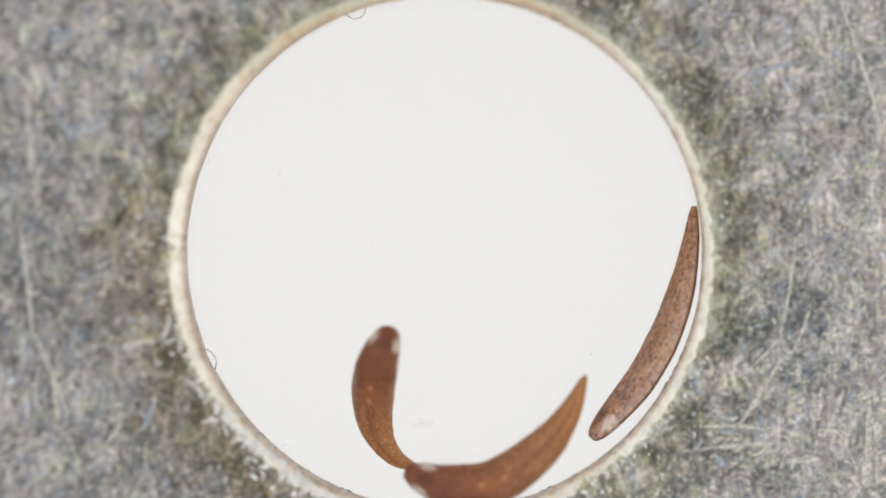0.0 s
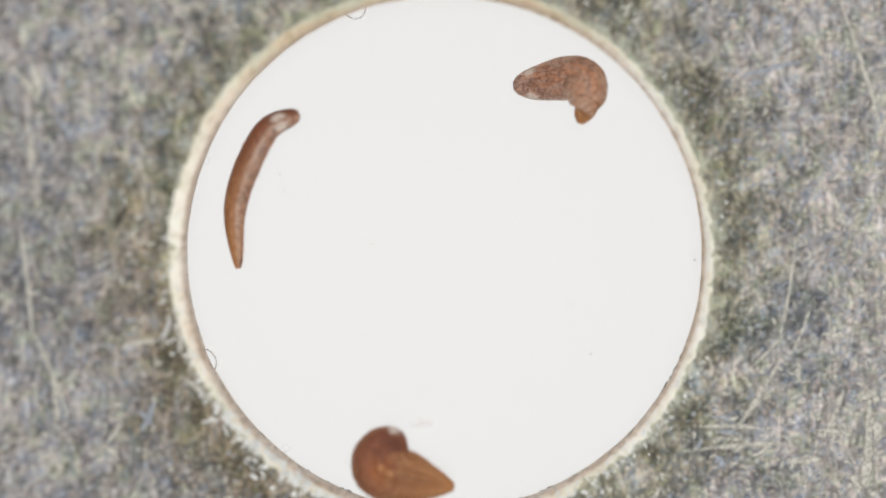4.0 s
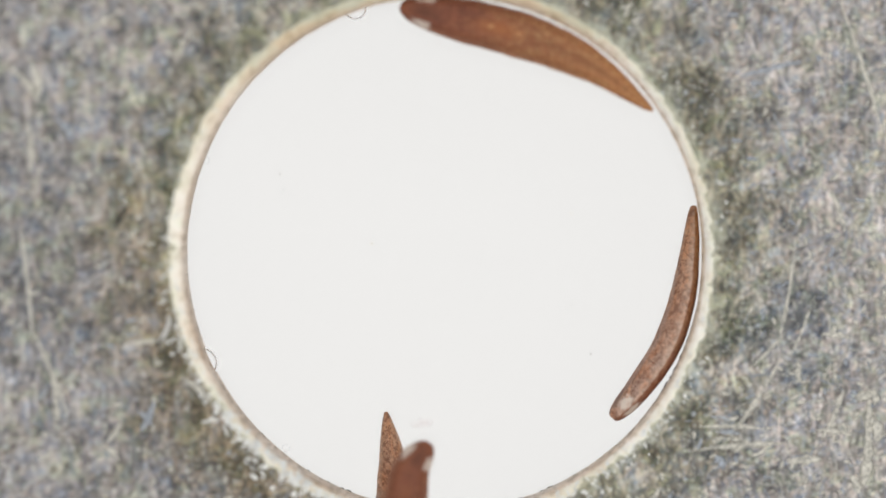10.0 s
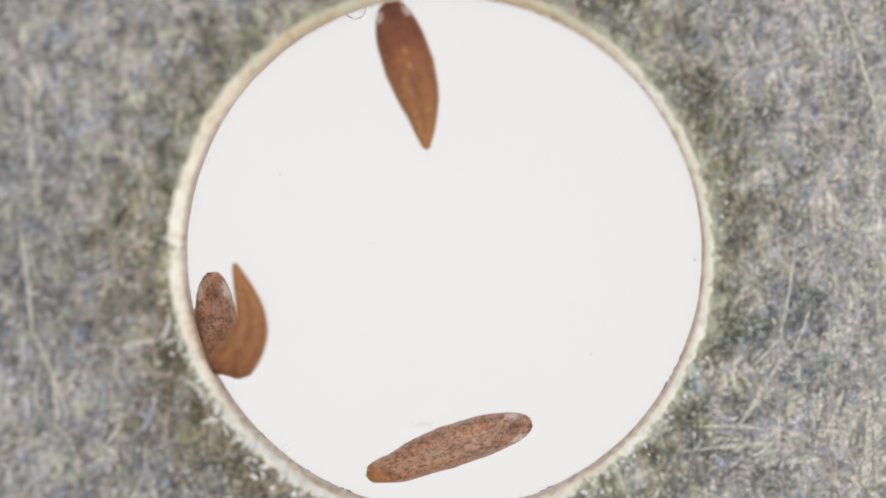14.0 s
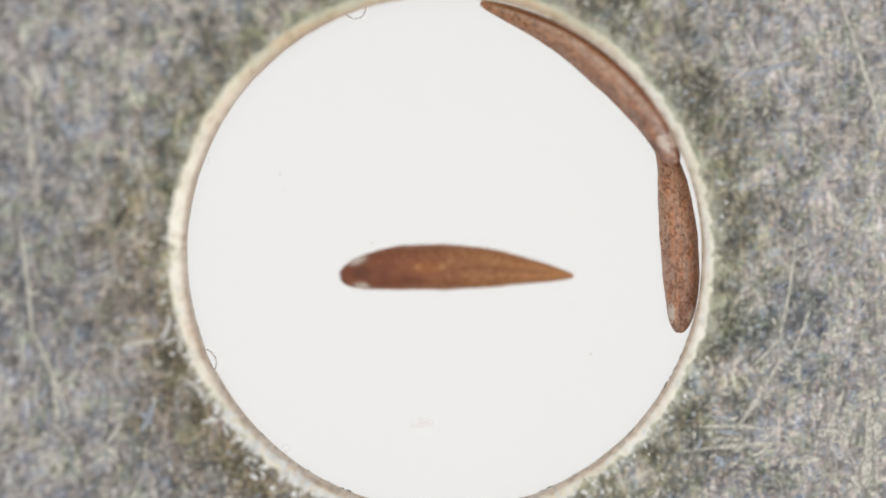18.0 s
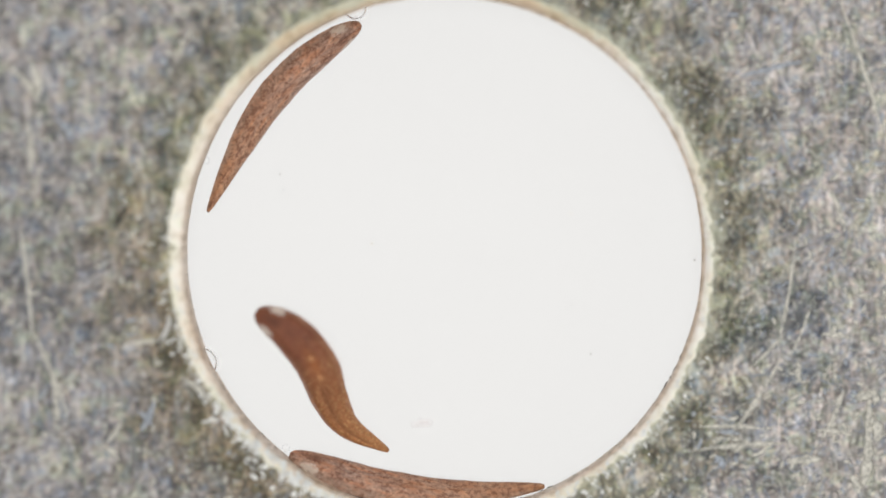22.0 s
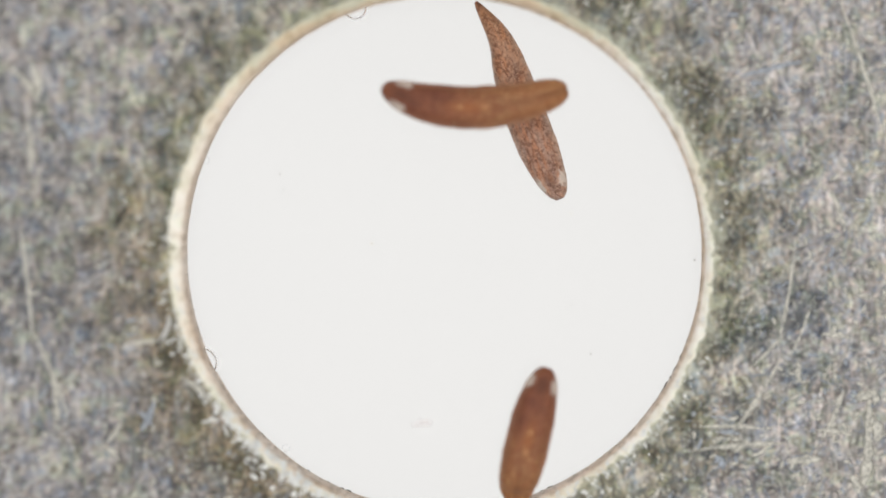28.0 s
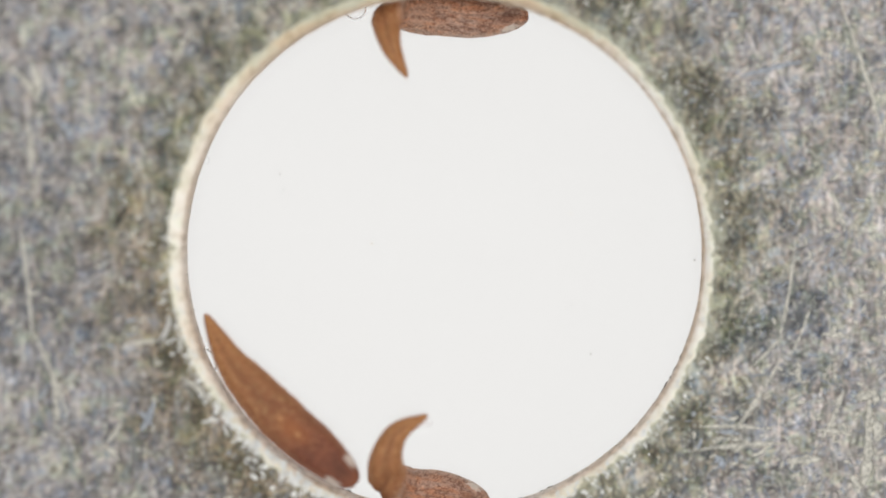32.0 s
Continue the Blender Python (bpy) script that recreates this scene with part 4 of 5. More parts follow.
    way.at(19.0, 0, 0, 0.85, (3.658, -5.214, 0.33), (4.227, -4.390, 0.33), (5.008, -3.182, 0.33), (5.548, -2.117, 0.33), (5.804, -1.051, 0.33), (5.889, -0.085, 0.33))
    way.at(19.5, 14, 0, 0.92, (1.954, -5.826, 0.33), (2.806, -5.243, 0.33), (3.659, -4.462, 0.33), (4.440, -3.609, 0.33), (5.265, -2.614, 0.33))
    way.at(20.0, 190, -195, 1.05, (0.344, -5.015, 1.50), (1.023, -5.533, 1.00), (1.807, -5.753, 0.60), (2.662, -5.452, 0.40), (3.586, -4.886, 0.36), (4.625, -4.305, 0.33))
    way.at(20.5, 172, -90, 0.95, (-0.724, -4.547, 1.60), (0.176, -4.987, 1.20), (1.167, -5.544, 0.80), (2.092, -5.589, 0.50), (2.961, -5.028, 0.36))
    way.at(21.0, 157, -18, 0.88, (-2.956, -4.267, 1.58), (-2.072, -4.618, 1.58), (-0.949, -4.969, 1.58), (0.175, -5.222, 1.58), (1.438, -5.359, 1.63), (2.585, -5.130, 1.73))
    way.at(21.5, 169, -18, 0.85, (-3.757, -1.965, 1.58), (-3.565, -3.302, 1.04), (-2.660, -4.383, 0.50), (-1.385, -4.813, 0.42), (0.177, -4.929, 0.37))
    way.at(22.0, 180, -24, 0.95, (-4.681, -1.486, 1.62), (-3.825, -2.019, 1.62), (-3.203, -2.801, 1.30), (-2.894, -3.663, 0.78), (-2.447, -4.383, 0.50), (-1.428, -4.999, 0.37))
    way.at(22.5, 180, 0, 0.92, (-5.552, -0.967, 1.62), (-4.597, -1.599, 1.62), (-3.686, -2.301, 1.62), (-2.773, -3.424, 1.62), (-2.100, -4.518, 1.62))
    way.at(23.0, 180, 0, 0.84, (-6.239, 0.366, 1.62), (-5.719, -0.476, 1.62), (-4.877, -1.248, 1.62), (-3.895, -1.950, 1.62), (-2.983, -2.792, 1.62), (-2.310, -3.690, 1.62))
    way.at(23.5, 110, 0, 0.9, (-5.865, 2.287, 1.04), (-5.763, 1.071, 1.36), (-5.442, -0.195, 1.58), (-4.740, -1.178, 1.58), (-3.926, -1.824, 1.58))
    way.at(24.0, 84, 0, 0.95, (-4.391, 4.483, 0.50), (-4.930, 3.632, 0.50), (-5.426, 2.710, 0.50), (-5.738, 1.717, 0.50), (-5.880, 0.795, 0.50), (-5.809, -0.056, 0.50), (-5.440, -0.808, 0.50))
    way.at(24.5, 85, 0, 0.95, (-2.589, 5.660, 0.50), (-3.156, 5.121, 0.50), (-4.078, 4.483, 0.50), (-4.930, 3.774, 0.50), (-5.469, 2.922, 0.50), (-5.752, 2.071, 0.50), (-5.993, 1.305, 0.50))
    way.at(25.0, 78, 0, 0.95, (-1.497, 6.114, 0.50), (-2.376, 5.447, 0.50), (-3.298, 4.937, 0.50), (-4.220, 4.341, 0.50), (-5.071, 3.561, 0.50), (-5.681, 2.625, 0.50))
    way.at(25.5, 55, 0, 0.95, (0.490, 6.262, 0.42), (-0.675, 6.049, 0.42), (-1.952, 5.836, 0.42), (-3.159, 5.268, 0.42), (-4.309, 4.345, 0.42))
    way.at(26.5, 30, 0, 0.95, (2.591, 4.629, 0.42), (2.307, 5.481, 0.42), (1.313, 6.049, 0.42), (0.177, 6.219, 0.42), (-1.243, 6.120, 0.42))
    way.at(27.5, 10, 18, 0.95, (1.911, 2.857, 0.32), (2.025, 3.709, 0.32), (1.996, 4.632, 0.35), (1.527, 5.555, 0.35), (-0.036, 6.038, 0.35))
    way.at(28.0, 14, 0, 0.95, (2.906, 1.336, 0.32), (2.451, 2.359, 0.32), (2.053, 3.354, 0.32), (1.712, 4.348, 0.32), (1.385, 5.341, 0.35), (0.774, 6.279, 0.35))
    way.at(28.25, 165, (0.4, 14), 0.95, (2.166, 1.335, 0.36), (2.422, 2.074, 0.36), (2.308, 3.210, 0.36), (1.953, 4.347, 0.36), (1.527, 5.199, 0.36), (0.916, 5.937, 0.36))
    way.at(28.5, 155, -18, 0.95, (1.369, 0.795, 0.50), (1.880, 1.788, 0.50), (2.092, 3.065, 0.50), (1.810, 4.345, 0.42), (1.086, 5.370, 0.37))
    way.at(29.0, 150, -12, 0.92, (0.972, 0.199, 0.42), (1.526, 1.079, 0.42), (1.909, 1.931, 0.42), (2.094, 2.854, 0.42), (2.023, 3.705, 0.42), (1.753, 4.543, 0.42))
    way.at(29.5, 165, 0, 0.9, (-0.163, -1.987, 0.42), (0.461, -0.908, 0.42), (1.100, 0.369, 0.42), (1.597, 1.718, 0.42), (1.938, 3.237, 0.42))
    way.at(30.0, 180, 0, 0.92, (-0.817, -4.259, 0.42), (-0.178, -2.896, 0.42), (0.461, -1.476, 0.42), (1.029, -0.198, 0.42), (1.455, 1.179, 0.42))
    way.at(30.5, 180, 0, 0.92, (-1.635, -5.860, 0.74), (-1.165, -4.855, 1.04), (-0.530, -3.444, 1.04), (0.035, -2.032, 1.04), (0.430, -0.536, 1.04))
    way.at(31.0, 180, 0, 0.97, (-1.882, -6.377, 0.37), (-1.762, -5.923, 1.60), (-1.061, -4.828, 1.60), (-0.303, -3.466, 1.60), (0.329, -1.964, 1.60))
    way.at(31.5, 0, (0.2, 180), 1.0, (-1.030, -6.352, 0.32), (-1.659, -6.097, 1.04), (-1.509, -5.218, 1.68), (-0.808, -4.154, 1.63), (0.104, -3.171, 1.63))
    way.at(32.0, 0, (0.52, 180), 1.0, (1.101, -6.310, 0.31), (0.035, -6.054, 0.31), (-1.030, -5.949, 0.42), (-1.468, -5.391, 1.58), (-1.228, -4.542, 1.73), (-0.443, -4.051, 1.73))
    way.drive(first, first_halves)
    way = Track()
    way.at(0.0, 180, 0, 1.0, (-1.005, -5.444, 1.62), (0.035, -5.781, 1.62), (1.227, -5.711, 1.62), (2.350, -4.939, 1.62), (3.052, -4.055, 1.62), (3.501, -3.059, 1.62))
    way.at(0.5, 180, 0, 0.95, (-3.268, -4.798, 1.04), (-1.942, -5.348, 1.04), (-0.388, -5.631, 1.04), (1.023, -5.348, 1.04), (2.209, -4.784, 1.04))
    way.at(1.0, 180, 0, 0.93, (-3.888, -4.826, 1.04), (-3.070, -5.108, 1.04), (-2.082, -5.165, 1.04), (-0.812, -5.151, 1.04), (0.176, -5.080, 1.04), (1.164, -5.038, 1.04))
    way.at(1.5, 169, 0, 1.0, (-5.476, -3.153, 0.37), (-4.652, -3.821, 0.37), (-3.445, -4.460, 0.37), (-1.953, -4.957, 0.37), (-0.433, -5.099, 0.37))
    way.at(2.0, 140, 0, 0.9, (-5.625, -1.064, 0.50), (-5.554, -2.042, 0.50), (-5.100, -3.064, 0.50), (-4.334, -3.971, 0.50), (-3.298, -4.539, 0.50), (-2.135, -4.723, 0.50))
    way.at(2.5, 95, 10, 1.0, (-5.809, 0.114, 0.50), (-5.639, -1.049, 0.50), (-5.256, -2.298, 0.50), (-4.603, -3.461, 0.50), (-3.823, -4.340, 0.50))
    way.at(3.0, 15, 75, 0.85, (-5.546, 2.230, 0.37), (-5.319, 1.435, 0.37), (-5.234, 0.512, 0.37), (-5.369, -0.624, 0.50), (-5.478, -1.544, 0.60), (-5.241, -2.531, 0.80), (-4.553, -3.486, 1.00))
    way.at(3.5, 10, 9, 1.0, (-4.567, 2.231, 1.04), (-5.072, 1.930, 0.50), (-5.218, 0.937, 0.42), (-5.289, -0.198, 0.42), (-4.891, -1.505, 0.42))
    way.at(4.5, 180, 0, 1.0, (-2.771, 4.715, 1.68), (-3.754, 4.014, 1.68), (-4.595, 3.031, 1.68), (-5.086, 1.909, 1.68), (-5.226, 0.647, 1.68))
    way.at(5.5, 180, 0, 1.05, (-0.639, 6.283, 1.73), (-0.975, 5.551, 1.78), (-1.857, 4.781, 1.78), (-2.909, 4.079, 1.78), (-3.974, 3.491, 1.78))
    way.at(6.0, 180, 0, 1.05, (-0.359, 6.334, 1.58), (-0.736, 5.974, 1.73), (-1.368, 5.414, 1.73), (-2.350, 4.573, 1.73), (-3.472, 3.759, 1.73))
    way.at(6.5, 0, (0.5, 180), 1.0, (1.030, 6.055, 0.31), (-0.107, 6.122, 0.37), (-1.018, 6.152, 1.58), (-1.649, 5.486, 1.68), (-2.912, 4.125, 1.68))
    way.at(7.0, 0, (0.7, 180), 0.95, (2.095, 5.598, 0.35), (0.888, 5.838, 0.37), (-0.319, 5.973, 0.50), (-1.230, 5.772, 1.58), (-1.916, 4.885, 1.63))
    way.at(7.5, 58, 0, 0.9, (3.089, 5.455, 0.37), (1.882, 5.739, 0.37), (0.604, 5.909, 0.37), (-0.675, 5.935, 0.42), (-1.809, 5.448, 0.50))
    way.at(8.0, 70, 0, 0.9, (4.988, 3.875, 0.45), (4.151, 4.442, 0.45), (3.086, 5.124, 0.45), (1.951, 5.734, 0.45), (0.816, 6.089, 0.45), (-0.320, 6.287, 0.45))
    way.at(8.5, 68, 0, 0.9, (6.114, 1.506, 0.39), (5.546, 2.855, 0.39), (4.722, 4.062, 0.39), (3.657, 5.056, 0.39), (2.379, 5.766, 0.39))
    way.at(9.0, 72, 0, 0.9, (6.372, -0.341, 0.35), (6.173, 1.080, 0.35), (5.718, 2.501, 0.35), (5.008, 3.779, 0.35), (4.155, 4.845, 0.35))
    way.at(9.5, 74, 0, 0.95, (5.743, -2.158, 0.42), (6.112, -0.908, 0.42), (6.169, 0.369, 0.42), (5.856, 1.789, 0.42), (5.289, 3.067, 0.42))
    way.at(10.0, 74, 0, 0.9, (4.206, -4.184, 0.50), (4.858, -3.461, 0.50), (5.567, -2.397, 0.50), (5.979, -1.191, 0.50), (6.163, 0.015, 0.50), (6.248, 1.164, 0.50))
    way.at(10.5, 169, 0, 1.0, (1.940, -5.504, 1.04), (3.069, -4.784, 1.04), (4.128, -3.725, 1.04), (5.046, -2.667, 1.04), (5.963, -1.467, 1.04))
    way.at(11.0, 180, 0, 0.95, (-0.713, -6.209, 1.04), (0.599, -5.842, 1.04), (1.870, -5.531, 1.04), (2.858, -5.137, 1.04), (3.704, -4.558, 1.04), (4.523, -3.923, 1.04))
    way.at(11.5, 180, 0, 0.95, (-2.393, -5.589, 1.04), (-1.094, -5.842, 1.04), (0.317, -5.772, 1.04), (1.870, -5.561, 1.04), (3.196, -5.081, 1.04))
    way.at(12.0, 180, 0, 1.05, (-2.901, -5.602, 1.04), (-1.931, -5.503, 1.58), (-0.949, -5.671, 1.58), (0.175, -5.839, 1.58), (1.720, -6.120, 1.58))
    way.at(12.5, 180, 0, 1.0, (-2.831, -5.618, 0.50), (-2.287, -5.290, 1.36), (-1.369, -5.360, 1.63), (-0.527, -5.501, 1.63), (0.455, -5.782, 1.63))
    way.at(13.0, 0, (0.4, 180), 1.0, (-0.434, -5.073, 0.31), (-1.385, -4.987, 0.33), (-2.344, -5.267, 0.68), (-1.793, -5.566, 1.45), (-0.949, -5.577, 1.50), (0.034, -5.689, 1.50))
    way.at(13.5, 0, (0.6, 180), 0.95, (0.391, -4.605, 0.31), (-0.604, -4.889, 0.31), (-1.528, -5.201, 0.33), (-2.011, -5.348, 1.04), (-1.508, -5.313, 1.73), (-0.878, -5.246, 1.68))
    way.at(14.0, 0, (0.85, 180), 0.95, (2.167, -4.291, 0.31), (1.030, -4.604, 0.31), (-0.391, -5.073, 0.31), (-1.243, -5.426, 0.35), (-1.878, -5.512, 0.60), (-1.349, -5.706, 0.95))
    way.at(14.5, 0, 0, 0.95, (4.469, -4.604, 0.33), (3.304, -4.533, 0.33), (1.598, -4.575, 0.33), (-0.036, -4.888, 0.33), (-1.357, -5.513, 0.33))
    way.at(15.5, 10, 0, 0.95, (6.316, -1.335, 0.33), (5.790, -2.756, 0.33), (4.725, -3.893, 0.33), (3.446, -4.604, 0.33), (2.025, -5.030, 0.33))
    way.at(16.5, 180, (0.62, 0), 1.12, (4.214, 0.085, 1.68), (5.082, 0.015, 1.73), (5.856, -0.195, 1.68), (6.022, -0.624, 0.50), (5.791, -1.265, 0.32), (5.180, -2.075, 0.31))
    way.at(17.0, 180, (0.78, 0), 1.0, (2.615, -0.574, 1.68), (3.822, -0.405, 1.68), (5.084, -0.252, 1.68), (6.002, -0.476, 1.58), (5.998, -1.121, 0.42), (5.692, -1.862, 0.31))
    way.at(17.5, 180, 0, 0.98, (0.455, -0.195, 1.62), (1.719, -0.336, 1.62), (3.122, -0.406, 1.62), (4.526, -0.406, 1.62), (5.929, -0.644, 1.62))
    way.at(18.0, 180, 0, 1.0, (-2.605, -0.616, 1.62), (-1.229, -0.406, 1.62), (0.175, -0.378, 1.62), (1.578, -0.434, 1.62), (3.192, -0.603, 1.62))
    way.at(18.5, 180, 0, 0.98, (-5.089, -1.529, 1.62), (-4.036, -0.870, 1.62), (-2.843, -0.589, 1.62), (-1.510, -0.476, 1.62), (-0.190, -0.561, 1.62))
    way.at(19.0, 180, 0, 1.0, (-6.212, -1.809, 1.62), (-5.159, -1.529, 1.62), (-4.036, -0.897, 1.62), (-2.702, -0.195, 1.62), (-1.341, -0.027, 1.62))
    way.at(19.5, 0, (0.3, 180), 0.98, (-6.417, -0.554, 0.31), (-6.207, -1.333, 0.50), (-5.650, -1.669, 1.63), (-4.733, -1.457, 1.73), (-3.892, -0.966, 1.73), (-3.050, -0.055, 1.73))
    way.at(20.0, 40, (0.55, 180), 0.95, (-6.214, 1.222, 0.37), (-6.041, 0.227, 0.42), (-5.894, -0.737, 0.50), (-5.375, -1.362, 1.50), (-4.556, -1.318, 1.60), (-3.629, -0.701, 1.60))
    way.at(20.5, 5, (0.72, 180), 0.92, (-6.044, 2.216, 0.37), (-6.043, 1.080, 0.39), (-6.037, -0.056, 0.50), (-5.793, -0.968, 1.58), (-5.229, -1.177, 1.63), (-4.570, -1.122, 1.63))
    way.at(21.0, 10, (0.78, 180), 0.85, (-4.723, 2.131, 0.37), (-5.390, 1.818, 0.37), (-5.930, 1.009, 0.37), (-6.084, 0.085, 0.40), (-5.844, -0.904, 0.90), (-4.939, -0.986, 1.20))
    way.at(21.5, 10, 0, 0.9, (-4.583, 4.462, 0.33), (-4.796, 3.212, 0.33), (-5.364, 1.933, 0.33), (-5.791, 0.654, 0.33), (-6.103, -0.881, 0.33))
    way.at(22.0, 25, 0, 0.8, (-2.123, 5.738, 0.37), (-2.947, 5.198, 0.37), (-3.799, 4.488, 0.37), (-4.581, 3.565, 0.37), (-5.291, 2.358, 0.37), (-5.972, 0.994, 0.37))
    way.at(22.5, 5, 0, 0.95, (-0.462, 5.173, 0.33), (-1.670, 5.414, 0.33), (-2.949, 5.130, 0.33), (-4.086, 4.135, 0.33), (-5.052, 2.729, 0.33))
    way.at(23.0, 0, 0, 0.92, (2.650, 4.675, 0.33), (1.598, 4.973, 0.33), (0.177, 5.200, 0.33), (-1.243, 5.286, 0.33), (-2.380, 5.129, 0.33), (-3.460, 4.660, 0.33))
    way.at(23.5, 0, 0, 1.0, (3.929, 2.885, 0.33), (3.233, 3.993, 0.33), (2.096, 4.917, 0.33), (0.746, 5.230, 0.33), (-0.817, 5.002, 0.33))
    way.at(24.0, 0, 0, 0.9, (4.198, 1.023, 0.33), (4.014, 1.933, 0.33), (3.729, 2.927, 0.33), (3.190, 3.851, 0.33), (2.380, 4.604, 0.33), (1.598, 4.959, 0.33), (0.788, 5.044, 0.33))
    way.at(24.5, 0, 0, 0.93, (4.156, -1.577, 0.33), (4.141, -0.625, 0.33), (4.085, 0.654, 0.33), (3.900, 1.933, 0.33), (3.559, 3.140, 0.33), (2.849, 4.234, 0.33))
    way.at(25.0, 0, 0, 1.0, (2.650, -2.372, 0.33), (3.445, -1.790, 0.33), (3.985, -0.980, 0.33), (4.212, -0.057, 0.33), (4.070, 1.009, 0.33), (3.815, 1.819, 0.33), (3.545, 2.472, 0.33))
    way.at(25.5, 0, 0, 0.92, (2.707, -5.130, 0.33), (3.091, -3.609, 0.33), (3.588, -2.046, 0.33), (4.014, -0.483, 0.33), (4.156, 0.967, 0.33))
    way.at(26.5, 0, 0, 0.95, (1.954, -6.168, 0.31), (2.238, -5.315, 0.31), (2.665, -4.178, 0.31), (3.162, -2.899, 0.31), (3.660, -1.620, 0.31))
    way.at(27.5, 180, (0.52, 0), 1.2, (1.971, -4.614, 1.68), (1.829, -5.243, 1.73), (1.746, -5.879, 1.63), (1.952, -5.991, 0.42), (2.238, -5.244, 0.31), (2.878, -4.079, 0.31))
    way.at(28.0, 180, (0.78, 0), 0.98, (2.533, -2.890, 1.63), (2.280, -3.773, 1.66), (2.026, -4.824, 1.68), (1.832, -5.644, 1.58), (1.809, -5.873, 0.50), (2.024, -5.028, 0.37))
    way.at(28.5, 180, 0, 1.0, (1.972, -0.925, 1.62), (2.449, -1.880, 1.62), (2.589, -3.003, 1.62), (2.281, -4.266, 1.62), (1.691, -5.445, 1.62))
    way.at(29.0, 180, 0, 0.95, (0.287, 0.926, 1.78), (0.735, -0.125, 1.78), (1.436, -1.036, 1.78), (2.206, -2.016, 1.78), (2.584, -2.857, 1.78), (2.626, -3.881, 1.78))
    way.at(29.5, 180, 0, 0.92, (-1.256, 3.309, 1.78), (-0.457, 2.048, 1.78), (0.454, 0.856, 1.78), (1.225, -0.195, 1.78), (1.940, -1.316, 1.78))
    way.at(30.0, 180, 0, 0.98, (-1.185, 5.215, 1.78), (-0.806, 3.869, 1.78), (-0.582, 2.608, 1.78), (-0.078, 1.291, 1.78), (0.904, 0.015, 1.78))
    way.at(30.5, 180, 0, 0.95, (-1.622, 6.149, 1.62), (-1.229, 5.139, 1.62), (-0.920, 3.875, 1.62), (-0.597, 2.612, 1.62), (-0.218, 1.237, 1.62))
    way.at(31.0, 180, 0, 1.05, (-1.384, 6.616, 0.42), (-1.678, 6.148, 1.62), (-1.229, 5.068, 1.62), (-0.696, 4.015, 1.62), (-0.204, 2.752, 1.62))
    way.at(31.5, 0, (0.42, 180), 1.0, (-0.320, 5.913, 0.31), (-1.030, 6.124, 0.35), (-1.651, 5.982, 1.58), (-1.368, 4.994, 1.70), (-1.017, 4.153, 1.68), (-0.667, 3.340, 1.68))
    way.at(32.0, 0, (0.64, 180), 0.95, (2.096, 5.941, 0.31), (0.888, 5.884, 0.31), (-0.391, 5.983, 0.33), (-1.349, 5.943, 1.04), (-1.368, 5.205, 1.68), (-0.948, 4.335, 1.68))
    way.drive(second, second_halves)
    way = Track()
    way.at(0.0, 56, 0, 0.95, (3.681, -4.695, 0.50), (4.291, -4.000, 0.50), (4.972, -3.149, 0.50), (5.567, -2.042, 0.50), (5.965, -0.879, 0.50), (6.177, 0.227, 0.50), (6.262, 1.164, 0.50))
    way.at(0.5, 169, 0, 1.0, (1.446, -6.097, 1.04), (2.646, -5.348, 1.04), (3.846, -4.290, 1.04), (4.975, -3.019, 1.04), (6.132, -1.509, 1.04))
    way.at(1.0, 180, 0, 1.05, (-1.482, -5.981, 1.58), (0.035, -5.784, 1.58), (1.860, -5.601, 1.58), (3.404, -4.829, 1.58), (4.977, -3.833, 1.58))
    way.at(1.5, 180, 0, 1.02, (-3.611, -4.822, 1.73), (-2.069, -5.524, 1.73), (-0.387, -5.804, 1.73), (1.296, -5.804, 1.73), (2.866, -5.635, 1.73))
    way.at(2.0, 180, 0, 1.25, (-3.235, -4.967, 1.62), (-2.352, -5.374, 1.62), (-1.369, -5.543, 1.62), (-0.246, -5.626, 1.62), (0.736, -5.683, 1.62), (1.634, -5.725, 1.62))
    way.at(2.5, 180, 0, 1.15, (-3.054, -4.898, 1.62), (-2.072, -5.389, 1.62), (-1.088, -5.558, 1.62), (0.035, -5.599, 1.62), (1.158, -5.712, 1.62))
    way.at(3.0, 180, 0, 1.3, (-2.745, -5.318, 1.62), (-1.791, -5.361, 1.62), (-0.808, -5.417, 1.62), (0.175, -5.558, 1.62), (1.199, -5.768, 1.62))
    way.at(3.5, 180, 0, 1.35, (-2.072, -5.922, 1.62), (-1.860, -5.318, 1.62), (-1.229, -4.968, 1.62), (-0.246, -5.178, 1.62), (0.877, -5.922, 1.62))
    way.at(4.0, 180, 0, 1.3, (-0.977, -4.827, 1.62), (-1.482, -4.968, 1.62), (-1.579, -5.389, 1.62), (-0.949, -5.599, 1.62), (0.175, -5.838, 1.62))
    way.at(4.5, 180, 0, 1.2, (0.736, -5.038, 1.62), (-0.246, -5.038, 1.62), (-1.159, -5.178, 1.62), (-1.229, -5.641, 1.62), (-0.668, -5.838, 1.62), (0.175, -5.670, 1.62))
    way.at(5.0, 180, 0, 1.1, (2.140, -5.318, 1.62), (1.017, -5.599, 1.62), (-0.177, -5.740, 1.62), (-0.737, -5.389, 1.62), (-0.597, -4.968, 1.62), (0.245, -4.968, 1.62))
    way.at(5.5, 180, 0, 1.05, (3.473, -5.221, 1.62), (2.281, -5.417, 1.62), (0.877, -5.782, 1.62), (-0.317, -5.670, 1.62), (-0.415, -4.898, 1.62), (0.483, -4.771, 1.62))
